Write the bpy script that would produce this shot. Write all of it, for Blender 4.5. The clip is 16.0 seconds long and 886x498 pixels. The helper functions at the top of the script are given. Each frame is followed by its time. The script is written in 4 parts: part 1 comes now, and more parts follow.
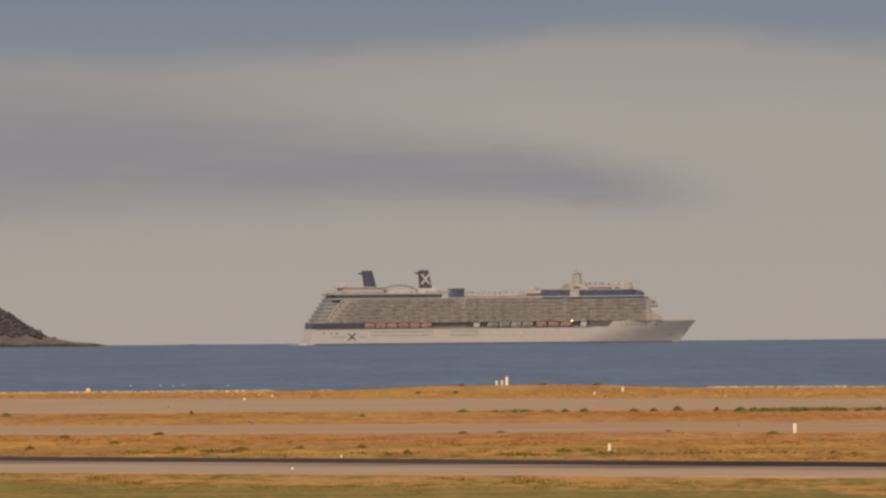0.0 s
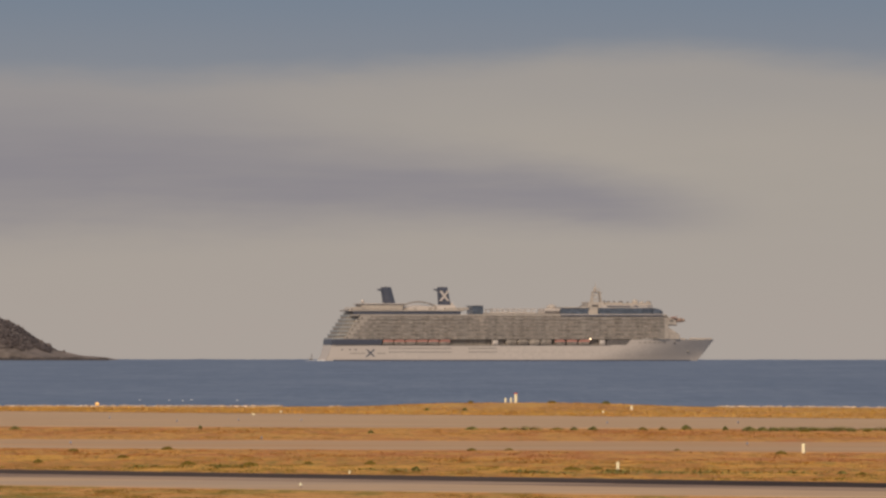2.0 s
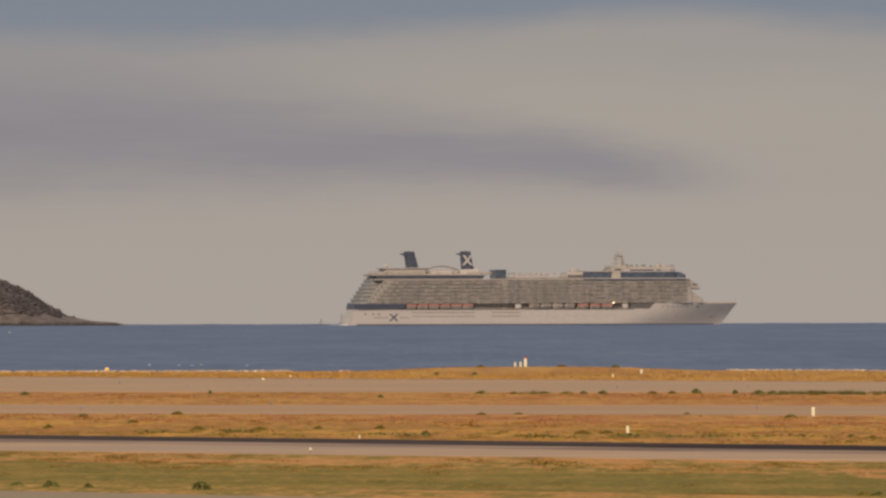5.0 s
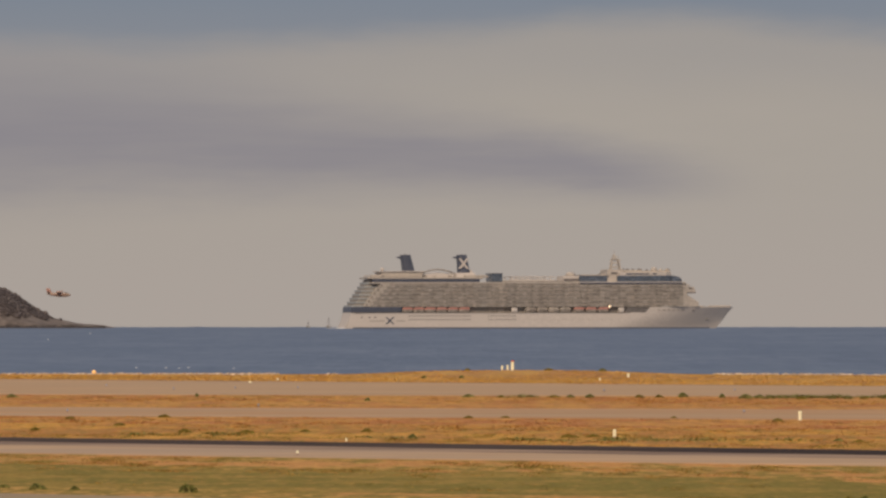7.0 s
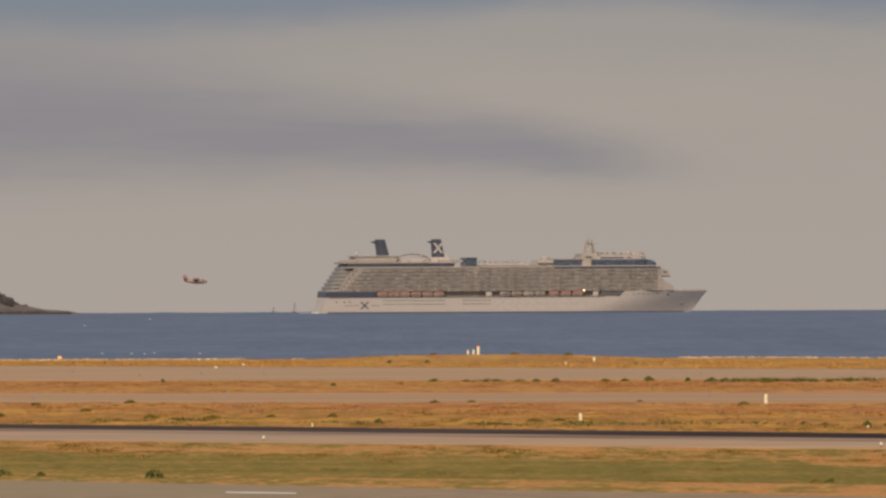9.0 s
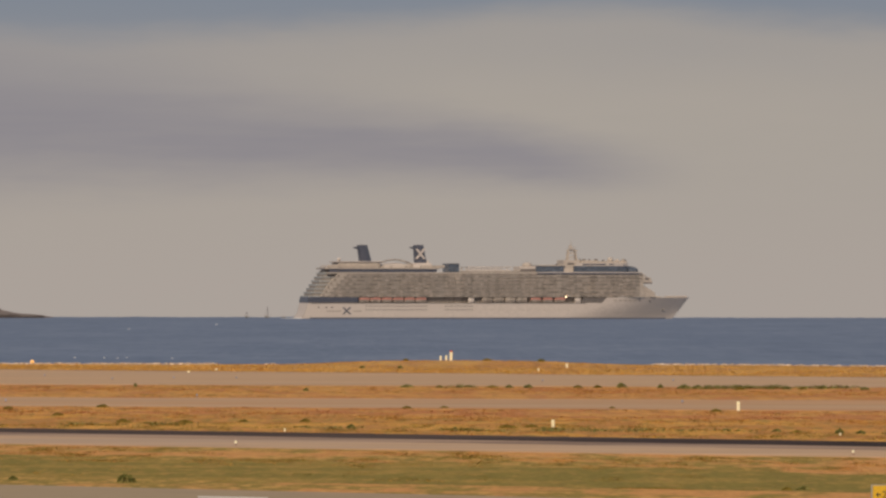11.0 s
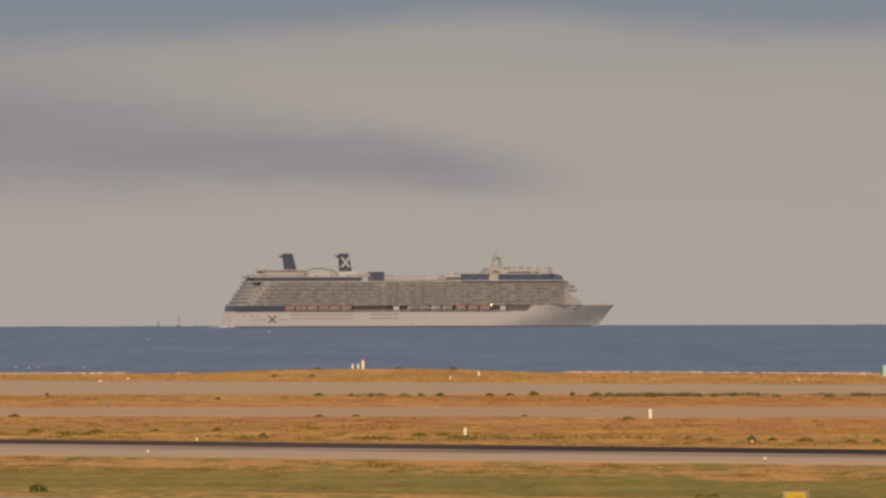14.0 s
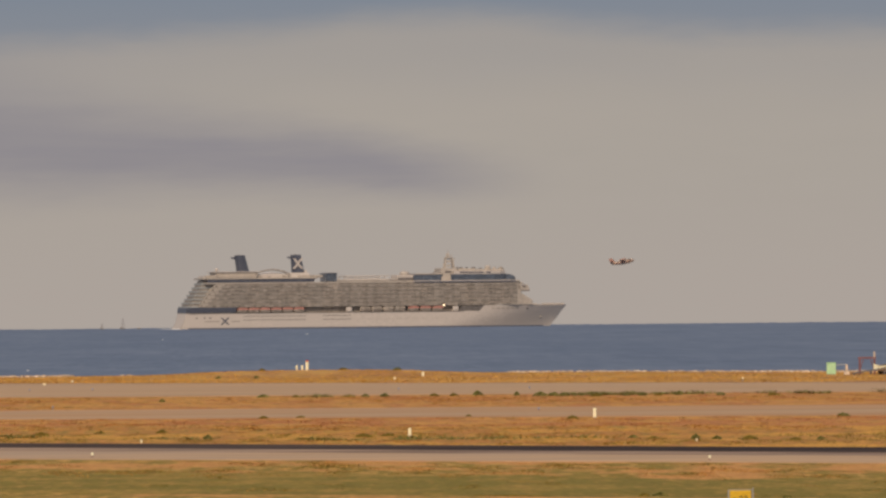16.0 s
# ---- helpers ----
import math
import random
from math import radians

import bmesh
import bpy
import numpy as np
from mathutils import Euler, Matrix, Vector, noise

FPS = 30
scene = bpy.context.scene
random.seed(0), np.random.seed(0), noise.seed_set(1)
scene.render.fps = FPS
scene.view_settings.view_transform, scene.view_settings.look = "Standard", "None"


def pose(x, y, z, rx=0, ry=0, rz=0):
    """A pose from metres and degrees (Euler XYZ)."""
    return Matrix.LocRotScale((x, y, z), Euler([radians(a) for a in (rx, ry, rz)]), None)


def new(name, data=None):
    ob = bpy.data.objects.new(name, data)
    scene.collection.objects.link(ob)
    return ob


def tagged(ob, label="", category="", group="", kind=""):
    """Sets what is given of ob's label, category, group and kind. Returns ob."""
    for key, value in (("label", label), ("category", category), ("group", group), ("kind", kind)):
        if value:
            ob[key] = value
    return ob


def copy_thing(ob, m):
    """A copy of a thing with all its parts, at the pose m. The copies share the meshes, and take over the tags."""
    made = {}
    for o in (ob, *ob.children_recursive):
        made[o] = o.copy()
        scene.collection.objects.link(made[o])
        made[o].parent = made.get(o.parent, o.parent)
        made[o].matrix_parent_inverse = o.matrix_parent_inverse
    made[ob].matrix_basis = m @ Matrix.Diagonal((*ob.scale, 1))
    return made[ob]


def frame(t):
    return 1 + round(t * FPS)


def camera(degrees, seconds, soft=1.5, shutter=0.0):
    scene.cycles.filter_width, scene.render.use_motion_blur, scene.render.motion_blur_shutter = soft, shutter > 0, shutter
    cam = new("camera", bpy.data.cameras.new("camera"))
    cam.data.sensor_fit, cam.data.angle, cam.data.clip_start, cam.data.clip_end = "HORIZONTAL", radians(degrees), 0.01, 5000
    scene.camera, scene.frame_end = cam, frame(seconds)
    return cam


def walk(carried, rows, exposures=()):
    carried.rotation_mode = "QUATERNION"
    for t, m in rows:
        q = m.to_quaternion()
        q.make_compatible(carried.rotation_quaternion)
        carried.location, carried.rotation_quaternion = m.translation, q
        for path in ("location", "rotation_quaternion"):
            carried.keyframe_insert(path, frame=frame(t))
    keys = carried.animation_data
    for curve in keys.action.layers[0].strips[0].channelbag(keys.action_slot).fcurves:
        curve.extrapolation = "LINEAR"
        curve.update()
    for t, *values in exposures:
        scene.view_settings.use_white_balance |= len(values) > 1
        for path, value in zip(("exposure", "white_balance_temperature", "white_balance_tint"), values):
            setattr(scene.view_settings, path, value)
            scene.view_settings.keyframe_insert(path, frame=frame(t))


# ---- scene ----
cam = camera(8.89, 16.0, soft=2.6)
EYE = (0.0, 0.0, 13.0)
# seconds, turn to the left, tilt up, roll, in degrees: a long lens turning from one spot
PAN = (
    (0, -0.0676, 0.7923, -0.4804),
    (0.5, -0.0455, 0.8536, -0.1982),
    (1, -0.0274, 0.8832, -0.0903),
    (1.5, 0.0126, 0.9484, 0.2380),
    (2, 0.0340, 0.9628, 0.0320),
    (2.5, 0.1026, 0.8356, -0.0368),
    (3, 0.1689, 0.7385, -0.0509),
    (3.2, 0.1324, 0.7199, -0.0380),
    (5.3, 0.1091, 0.5761, -0.1491),
    (5.5, 0.0459, 0.5564, -0.1494),
    (6, -0.0440, 0.5433, -0.2980),
    (6.5, -0.0336, 0.6090, -0.1835),
    (7, -0.0000, 0.6374, 0.0000),
    (7.5, -0.0582, 0.5882, 0.0973),
    (8, -0.2208, 0.5505, -0.0000),
    (8.5, -0.2850, 0.5759, -0.1178),
    (9, -0.3475, 0.4812, -0.2287),
    (11.5, -0.7365, 0.5466, 0.1850),
    (12, -0.9463, 0.5386, 0.1882),
    (12.5, -1.1187, 0.5443, 0.0889),
    (13, -1.2960, 0.5996, 0.0097),
    (13.5, -1.4481, 0.6642, -0.0602),
    (14, -1.5044, 0.6221, -0.1316),
    (14.5, -1.5568, 0.4983, -0.3112),
    (15, -1.7238, 0.5140, -0.3712),
    (15.5, -1.9261, 0.5661, -0.5496),
    (16, -2.0748, 0.6229, -0.5254),
)
walk(cam, [(t, pose(*EYE, 0, 0, turn) @ pose(0, 0, 0, 90 + tilt) @ pose(0, 0, 0, 0, 0, roll))
           for t, turn, tilt, roll in PAN], exposures=((0.0, 0.0), (9.0, 0.0), (12.0, 0.03), (16.0, 0.04)))

# ---- light: warm sun behind the camera, a little to the left, hazy cloudy sky over the sea ----
SUN_ELEVATION, SUN_SIDE = radians(38), radians(18)
sun_from = Vector((-math.sin(SUN_SIDE) * math.cos(SUN_ELEVATION), -math.cos(SUN_SIDE) * math.cos(SUN_ELEVATION), math.sin(SUN_ELEVATION)))
sun = new("sun", bpy.data.lights.new("sun", "SUN"))
sun.data.energy, sun.data.angle, sun.data.color = 2.4, radians(0.6), (1.0, 0.78, 0.56)
sun.matrix_world = Matrix.Translation((-300, -100, 200)) @ sun_from.to_track_quat("Z", "Y").to_matrix().to_4x4()


class Nodes:
    """Short hand for wiring a node tree."""

    def __init__(self, tree):
        self.tree = tree
        tree.nodes.clear()

    def add(self, kind, **sockets):
        node = self.tree.nodes.new(kind)
        for key, value in sockets.items():
            self.put(node, key, value)
        return node

    def put(self, node, key, value):
        socket = node.inputs[int(key[1:]) if key[0] == "i" and key[1:].isdigit() else key.replace("_", " ")]
        if isinstance(value, bpy.types.NodeSocket):
            self.tree.links.new(value, socket)
        else:
            socket.default_value = value

    def math(self, op, a, b=0.0, c=0.0, clamp=False):
        node = self.add("ShaderNodeMath", i0=a, i1=b, i2=c)
        node.operation, node.use_clamp = op, clamp
        return node.outputs[0]

    def smooth(self, value, low, high, a=0.0, b=1.0):
        node = self.add("ShaderNodeMapRange", i0=value, i1=low, i2=high, i3=a, i4=b)
        node.interpolation_type = "SMOOTHSTEP"
        return node.outputs[0]

    def mix(self, factor, a, b, blend="MIX"):
        node = self.tree.nodes.new("ShaderNodeMix")
        node.data_type, node.blend_type = "RGBA", blend
        for index, value in ((0, factor), (6, a), (7, b)):
            if isinstance(value, bpy.types.NodeSocket):
                self.tree.links.new(value, node.inputs[index])
            else:
                node.inputs[index].default_value = (*value, 1) if isinstance(value, tuple) and len(value) == 3 else value
        return node.outputs[2]

    def noise(self, vector, scale, detail=4.0, rough=0.55):
        return self.add("ShaderNodeTexNoise", Vector=vector, Scale=scale, Detail=detail, Roughness=rough).outputs[0]

    def scaled(self, vector, x, y, z, turn=0.0):
        return self.add("ShaderNodeMapping", Vector=vector, Rotation=(0, 0, turn), Scale=(x, y, z)).outputs[0]


def make_world():
    world = bpy.data.worlds.new("sky")
    scene.world = world
    world.use_nodes = True
    n = Nodes(world.node_tree)
    sky = n.add("ShaderNodeTexSky")
    sky.sky_type, sky.sun_disc = "NISHITA", False
    sky.sun_elevation, sky.sun_rotation = SUN_ELEVATION, math.pi + SUN_SIDE
    sky.air_density, sky.dust_density = 1.4, 2.5
    blue = n.mix(1.0, sky.outputs[0], (0.11, 0.11, 0.11), "MULTIPLY")
    way = n.add("ShaderNodeTexCoord").outputs["Generated"]
    x, y, z = n.add("ShaderNodeSeparateXYZ", i0=way).outputs
    level = n.math("SQRT", n.math("ADD", n.math("MULTIPLY", x, x), n.math("MULTIPLY", y, y)))
    side = n.math("MULTIPLY", n.math("ARCTAN2", x, y), 10.0)
    up = n.math("MULTIPLY", n.math("DIVIDE", z, n.math("MAXIMUM", level, 0.01)), 100.0)
    spot = n.add("ShaderNodeCombineXYZ", i0=side, i1=up).outputs[0]
    # wavering of the cloud edges, at two sizes
    wave = n.math("SUBTRACT", n.noise(n.scaled(spot, 2.2, 0.5, 1), 1.0, 2.0), 0.5)
    fine = n.math("SUBTRACT", n.noise(n.scaled(spot, 7.0, 3.0, 1), 1.0, 4.0), 0.5)
    bent = n.math("ADD", up, n.math("ADD", n.math("MULTIPLY", wave, 0.5), n.math("MULTIPLY", fine, 0.35)))
    tan = n.mix(n.smooth(up, -0.3, 3.0), (0.402, 0.350, 0.315), (0.381, 0.342, 0.303))
    tan = n.mix(n.math("MULTIPLY_ADD", fine, 0.9, 0.25, clamp=True), tan, (0.396, 0.354, 0.315))
    # a grey veil over the left of the sky
    veil = n.math("MULTIPLY", n.smooth(side, 0.1, -0.75), n.smooth(n.math("ADD", bent, fine), 1.6, 3.4))
    tan = n.mix(n.math("MULTIPLY", veil, 0.65), tan, (0.312, 0.288, 0.286))
    # the grey-violet bank that tapers off to the right, sharper below than above
    drop = n.math("ADD", n.math("MULTIPLY_ADD", n.smooth(side, -0.7, 0.0), -0.30, 3.08), n.smooth(side, -0.05, 0.55, 0.0, -0.50))
    half = n.math("MAXIMUM", n.math("MULTIPLY_ADD", side, -0.85, 0.86), 0.40)
    off = n.math("DIVIDE", n.math("SUBTRACT", bent, drop), half)
    apart = n.math("MAXIMUM", off, n.math("MULTIPLY", off, -1.12))
    bank = n.math("MULTIPLY", n.smooth(apart, 0.0, 1.35, 1.0, 0.0), n.smooth(side, 0.22, 0.60, 1.0, 0.0))
    streak = n.noise(n.scaled(spot, 1.6, 2.6, 1), 1.0, 5.0, 0.6)
    bank = n.math("MULTIPLY", bank, n.smooth(streak, 0.25, 0.75, 0.74, 0.96))
    cloud = n.mix(bank, tan, (0.252, 0.236, 0.258))
    # thin grey haze gathering below the cover
    haze = n.math("MULTIPLY", n.smooth(n.math("ADD", bent, n.math("MULTIPLY", wave, 0.8)), 3.2, 5.0), 0.40)
    cloud = n.mix(haze, cloud, (0.275, 0.270, 0.280))
    # blue-grey cover above
    edge = n.math("ADD", n.math("MULTIPLY_ADD", n.smooth(side, -0.35, 0.4), 0.42, 4.72), n.smooth(side, 0.4, 0.95, 0.0, -0.38))
    over = n.smooth(n.math("SUBTRACT", bent, edge), -0.35, 0.4)
    cloud = n.mix(over, cloud, n.mix(n.smooth(up, 4.5, 6.5), (0.235, 0.25, 0.282), (0.180, 0.222, 0.282)))
    cloud = n.mix(n.smooth(up, 7.0, 14.0), cloud, (0.40, 0.395, 0.405))
    thin = n.math("MULTIPLY", n.smooth(up, 10.0, 60.0), 0.45)
    out = n.mix(thin, cloud, blue)
    back = n.add("ShaderNodeBackground", Color=out, Strength=1.0)
    n.put(n.add("ShaderNodeOutputWorld"), "Surface", back.outputs[0])


make_world()


# ---- materials ----
def material(name, colour, rough=0.6, metal=0.0, vary=0.15, grain=3.0, bump=0.2, large=0.15, second=None, spec=0.5, stretch=(1, 1, 1), each=0.0, turn=0.0, reach=0.05, bands=0.0):
    """A painted or natural surface: base colour, wear at a large and a fine scale, relief."""
    m = bpy.data.materials.new(name)
    m.use_nodes = True
    n = Nodes(m.node_tree)
    where = n.scaled(n.add("ShaderNodeTexCoord").outputs["Object"], *stretch, turn=turn)
    broad, small = n.noise(where, large, 3.0), n.noise(where, grain, 5.0, 0.65)
    if bands:
        # long streaks that run along the runways
        drawn = n.scaled(n.add("ShaderNodeTexCoord").outputs["Object"], 0.22, 1, 1, turn=SLANT)
        broad = n.math("MULTIPLY_ADD", n.noise(drawn, bands, 4.0, 0.6), 0.65, n.math("MULTIPLY", broad, 0.35))
    dark = tuple(c * (1 - vary * 1.6) for c in colour)
    light = tuple(min(1.0, c * (1 + vary)) for c in colour)
    base = n.mix(n.smooth(small, 0.3, 0.7), dark, light)
    other = second or tuple(c * (1 - vary) for c in colour)
    base = n.mix(n.smooth(broad, 0.42, 0.62), base, n.mix(n.smooth(small, 0.25, 0.75), other, tuple(c * (1 + vary) for c in other)))
    if each:
        info = n.add("ShaderNodeNewGeometry").outputs["Random Per Island"]
        base = n.mix(1.0, base, n.mix(info, (1 - each,) * 3, (1 + each,) * 3), "MULTIPLY")
    relief = n.add("ShaderNodeBump", Strength=bump, Distance=reach, Height=small)
    shader = n.add("ShaderNodeBsdfPrincipled", Base_Color=base, Metallic=metal, Normal=relief.outputs[0],
                   Roughness=n.smooth(small, 0.2, 0.8, max(0.02, rough - 0.1), min(1.0, rough + 0.1)))
    shader.inputs["Specular IOR Level"].default_value = spec
    n.put(n.add("ShaderNodeOutputMaterial"), "Surface", shader.outputs[0])
    return m


def meadow(name, colours, rough=0.9, blob=0.22, bump=0.3):
    """Dry grass in patches of three colours, broad and small, with long mown streaks."""
    m = bpy.data.materials.new(name)
    m.use_nodes = True
    n = Nodes(m.node_tree)
    spot = n.add("ShaderNodeTexCoord").outputs["Object"]
    where, along = n.scaled(spot, 1, 0.3, 1), n.scaled(spot, 0.22, 1, 1, turn=SLANT)
    broad, small = n.noise(where, blob, 4.0, 0.6), n.noise(where, 2.6, 5.0, 0.65)
    streak, tuft = n.noise(along, 0.09, 4.0, 0.6), n.noise(where, blob * 3.7, 3.0, 0.6)
    first, second, third = colours
    mixed = n.math("MULTIPLY_ADD", streak, 0.45, n.math("MULTIPLY", broad, 0.55))
    base = n.mix(n.smooth(mixed, 0.46, 0.54), first, second)
    base = n.mix(n.math("MULTIPLY", n.smooth(n.math("MULTIPLY_ADD", tuft, 0.7, n.math("MULTIPLY", streak, 0.3)), 0.51, 0.60), 0.8), base, third)
    base = n.mix(1.0, base, n.mix(n.smooth(small, 0.28, 0.72), (0.80, 0.80, 0.80), (1.20, 1.20, 1.20)), "MULTIPLY")
    info = n.add("ShaderNodeNewGeometry").outputs["Random Per Island"]
    base = n.mix(1.0, base, n.mix(info, (0.82, 0.82, 0.82), (1.18, 1.18, 1.18)), "MULTIPLY")
    relief = n.add("ShaderNodeBump", Strength=bump, Distance=0.05, Height=small)
    shader = n.add("ShaderNodeBsdfPrincipled", Base_Color=base, Roughness=rough, Normal=relief.outputs[0])
    shader.inputs["Specular IOR Level"].default_value = 0.1
    n.put(n.add("ShaderNodeOutputMaterial"), "Surface", shader.outputs[0])
    return m


def glowing(name, colour, strength):
    m = bpy.data.materials.new(name)
    m.use_nodes = True
    n = Nodes(m.node_tree)
    shader = n.add("ShaderNodeBsdfPrincipled", Base_Color=(*colour, 1), Roughness=0.3, Emission_Color=(*colour, 1), Emission_Strength=strength)
    n.put(n.add("ShaderNodeOutputMaterial"), "Surface", shader.outputs[0])
    return m


def make_sea():
    m = bpy.data.materials.new("sea_water")
    m.use_nodes = True
    n = Nodes(m.node_tree)
    where = n.add("ShaderNodeTexCoord").outputs["Object"]
    streak = n.noise(n.scaled(where, 0.012, 0.0035, 1), 1.0, 6.0, 0.6)
    chop = n.noise(n.scaled(where, 0.25, 0.05, 1), 1.0, 5.0, 0.7)
    base = n.mix(n.smooth(streak, 0.35, 0.68), (0.096, 0.130, 0.198), (0.144, 0.180, 0.252))
    base = n.mix(n.smooth(chop, 0.35, 0.75), base, n.mix(0.5, base, (0.14, 0.18, 0.27)))
    ripple = n.noise(n.scaled(where, 0.085, 0.016, 1), 1.0, 5.0, 0.75)
    base = n.mix(n.smooth(ripple, 0.36, 0.64), n.mix(0.5, base, (0.05, 0.078, 0.15)), base)
    swell = n.noise(n.scaled(where, 0.030, 0.0030, 1), 1.0, 4.0, 0.6)
    base = n.mix(n.smooth(swell, 0.54, 0.68), base, n.mix(0.45, base, (0.050, 0.078, 0.145)))
    crest = n.noise(n.scaled(where, 0.45, 0.010, 1), 1.0, 5.0, 0.75)
    base = n.mix(n.smooth(crest, 0.50, 0.72), base, n.mix(0.5, base, (0.185, 0.220, 0.290)))
    base = n.mix(n.smooth(crest, 0.46, 0.28), base, n.mix(0.5, base, (0.045, 0.070, 0.130)))
    relief = n.add("ShaderNodeBump", Strength=0.6, Distance=0.5, Height=chop)
    shader = n.add("ShaderNodeBsdfPrincipled", Base_Color=base, Roughness=0.55, Normal=relief.outputs[0])
    shader.inputs["Specular IOR Level"].default_value = 0.2
    n.put(n.add("ShaderNodeOutputMaterial"), "Surface", shader.outputs[0])
    return m


SLANT = radians(34)
SEA = make_sea()
SOIL = material("dry_ground", (0.42, 0.21, 0.075), 0.95, vary=0.3, grain=1.2, large=0.08, second=(0.42, 0.24, 0.075), bump=0.3, stretch=(1, 0.4, 1), spec=0.1)
ASPHALT = material("weathered_pavement", (0.465, 0.305, 0.180), 0.9, vary=0.13, grain=0.16, bands=0.07, large=0.03, second=(0.40, 0.275, 0.175), stretch=(0.12, 1, 1), turn=SLANT, spec=0.1)
DUSTY = material("dusty_worn_asphalt", (0.455, 0.268, 0.142), 0.9, vary=0.13, grain=0.16, bands=0.07, large=0.03, second=(0.40, 0.275, 0.175), stretch=(0.12, 1, 1), turn=SLANT, spec=0.1)
CONCRETE = material("pale_concrete", (0.50, 0.338, 0.208), 0.9, vary=0.13, grain=0.35, bands=0.12, large=0.04, second=(0.38, 0.275, 0.195), stretch=(0.12, 1, 1), turn=SLANT, spec=0.1)
DARK_STRIP = material("dark_strip_surface", (0.050, 0.036, 0.034), 0.9, vary=0.3, grain=1.0, large=0.05, second=(0.075, 0.055, 0.048), stretch=(0.1, 1, 1), turn=SLANT, spec=0.03)
SCUFF = material("tyre_marked_pavement", (0.24, 0.170, 0.130), 0.9, vary=0.2, grain=0.4, bands=0.12, large=0.05, second=(0.33, 0.235, 0.17), stretch=(0.1, 1, 1), turn=SLANT, spec=0.05)
TAXI = material("worn_grey_pavement", (0.33, 0.245, 0.165), 0.9, vary=0.16, grain=1.2, large=0.06, second=(0.29, 0.225, 0.145), stretch=(0.3, 1, 1), turn=SLANT, spec=0.1)
LINE = material("worn_white_line", (0.75, 0.72, 0.66), 0.8, vary=0.2, grain=2.0)
GOLD = meadow("dry_golden_grass", ((0.55, 0.290, 0.062), (0.42, 0.195, 0.056), (0.215, 0.160, 0.038)))
RUST = meadow("rusty_dry_grass", ((0.42, 0.178, 0.062), (0.52, 0.268, 0.074), (0.270, 0.160, 0.048)))
STRAW = meadow("bright_straw_grass", ((0.72, 0.385, 0.085), (0.56, 0.325, 0.070), (0.38, 0.265, 0.060)))
GREEN = meadow("olive_grass", ((0.195, 0.150, 0.030), (0.265, 0.182, 0.040), (0.34, 0.210, 0.054)))
MIXED = meadow("mixed_dry_and_olive_grass", ((0.48, 0.238, 0.078), (0.240, 0.170, 0.036), (0.53, 0.300, 0.090)))
LEAF = material("dusty_bush_leaves", (0.165, 0.170, 0.042), 0.8, vary=0.3, grain=3.0, large=0.7, second=(0.21, 0.18, 0.055), each=0.35, spec=0.2)
TWIG = material("bush_twigs", (0.12, 0.08, 0.05), 0.9)
ROCK = material("pale_shore_rock", (0.64, 0.52, 0.40), 0.9, vary=0.25, grain=2.0, large=0.3, second=(0.50, 0.40, 0.31), each=0.3, spec=0.2)
WHITE = material("white_ship_paint", (0.52, 0.465, 0.425), 0.6, vary=0.06, grain=0.5, large=0.03, bump=0.05)
CREAM = material("cream_ship_paint", (0.43, 0.378, 0.33), 0.5, vary=0.08, grain=0.5, large=0.05, bump=0.05)
# navy and glass are lifted in colour for the haze over the sea
HAZED_NAVY = material("hazed_navy_ship_paint", (0.075, 0.083, 0.115), 0.4, vary=0.2, grain=0.4, large=0.05, bump=0.05)
HAZED_GLASS = material("hazed_tinted_ship_glass", (0.088, 0.108, 0.145), 0.22, vary=0.3, grain=0.35, large=0.1, bump=0.02, spec=0.7)
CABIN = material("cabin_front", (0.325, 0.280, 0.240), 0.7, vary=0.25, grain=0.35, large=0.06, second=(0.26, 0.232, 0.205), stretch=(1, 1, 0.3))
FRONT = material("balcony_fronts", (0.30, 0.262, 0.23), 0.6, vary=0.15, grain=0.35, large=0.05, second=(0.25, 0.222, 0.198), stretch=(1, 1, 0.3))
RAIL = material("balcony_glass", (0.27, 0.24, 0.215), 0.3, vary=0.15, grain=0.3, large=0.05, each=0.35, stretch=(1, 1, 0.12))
TERRACE = material("grey_terrace_front", (0.36, 0.365, 0.36), 0.4, vary=0.15, grain=0.5, large=0.1, bump=0.05)
SHADE = material("shaded_deck_front", (0.15, 0.135, 0.13), 0.7, vary=0.3, grain=0.5)
# canopy orange with the distance haze mixed into its colour
HAZED_ORANGE = material("hazed_lifeboat_orange", (0.41, 0.185, 0.15), 0.6, vary=0.2, grain=1.0)
MARKER = material("white_marker_paint", (0.97, 0.87, 0.62), 0.6, vary=0.12, grain=6.0)
RUSTY = material("faded_red_paint", (0.22, 0.085, 0.08), 0.7, vary=0.25, grain=4.0)
RED = material("red_paint", (0.60, 0.07, 0.04), 0.5, vary=0.15, grain=5.0)
YELLOW = material("sign_yellow", (0.66, 0.41, 0.018), 0.5, vary=0.08, grain=5.0)
BLACK = material("black_paint", (0.02, 0.02, 0.02), 0.5)
STEEL = material("galvanised_steel", (0.45, 0.44, 0.42), 0.45, metal=0.7)
MINT = material("pale_green_paint", (0.45, 0.70, 0.41), 0.6, vary=0.12, grain=4.0)
SCRUB = material("island_scrub_and_rock", (0.155, 0.130, 0.118), 0.95, vary=0.25, grain=0.10, large=0.03, second=(0.185, 0.152, 0.134), bump=0.3, reach=3.0, spec=0.1)
# aircraft yellow and red, greyed in colour as if seen through haze
HAZED_PLANE_YELLOW = material("hazed_aircraft_yellow", (0.37, 0.265, 0.205), 0.5, vary=0.1, grain=1.0)
HAZED_PLANE_RED = material("hazed_aircraft_red", (0.36, 0.195, 0.155), 0.5, vary=0.1, grain=1.0)
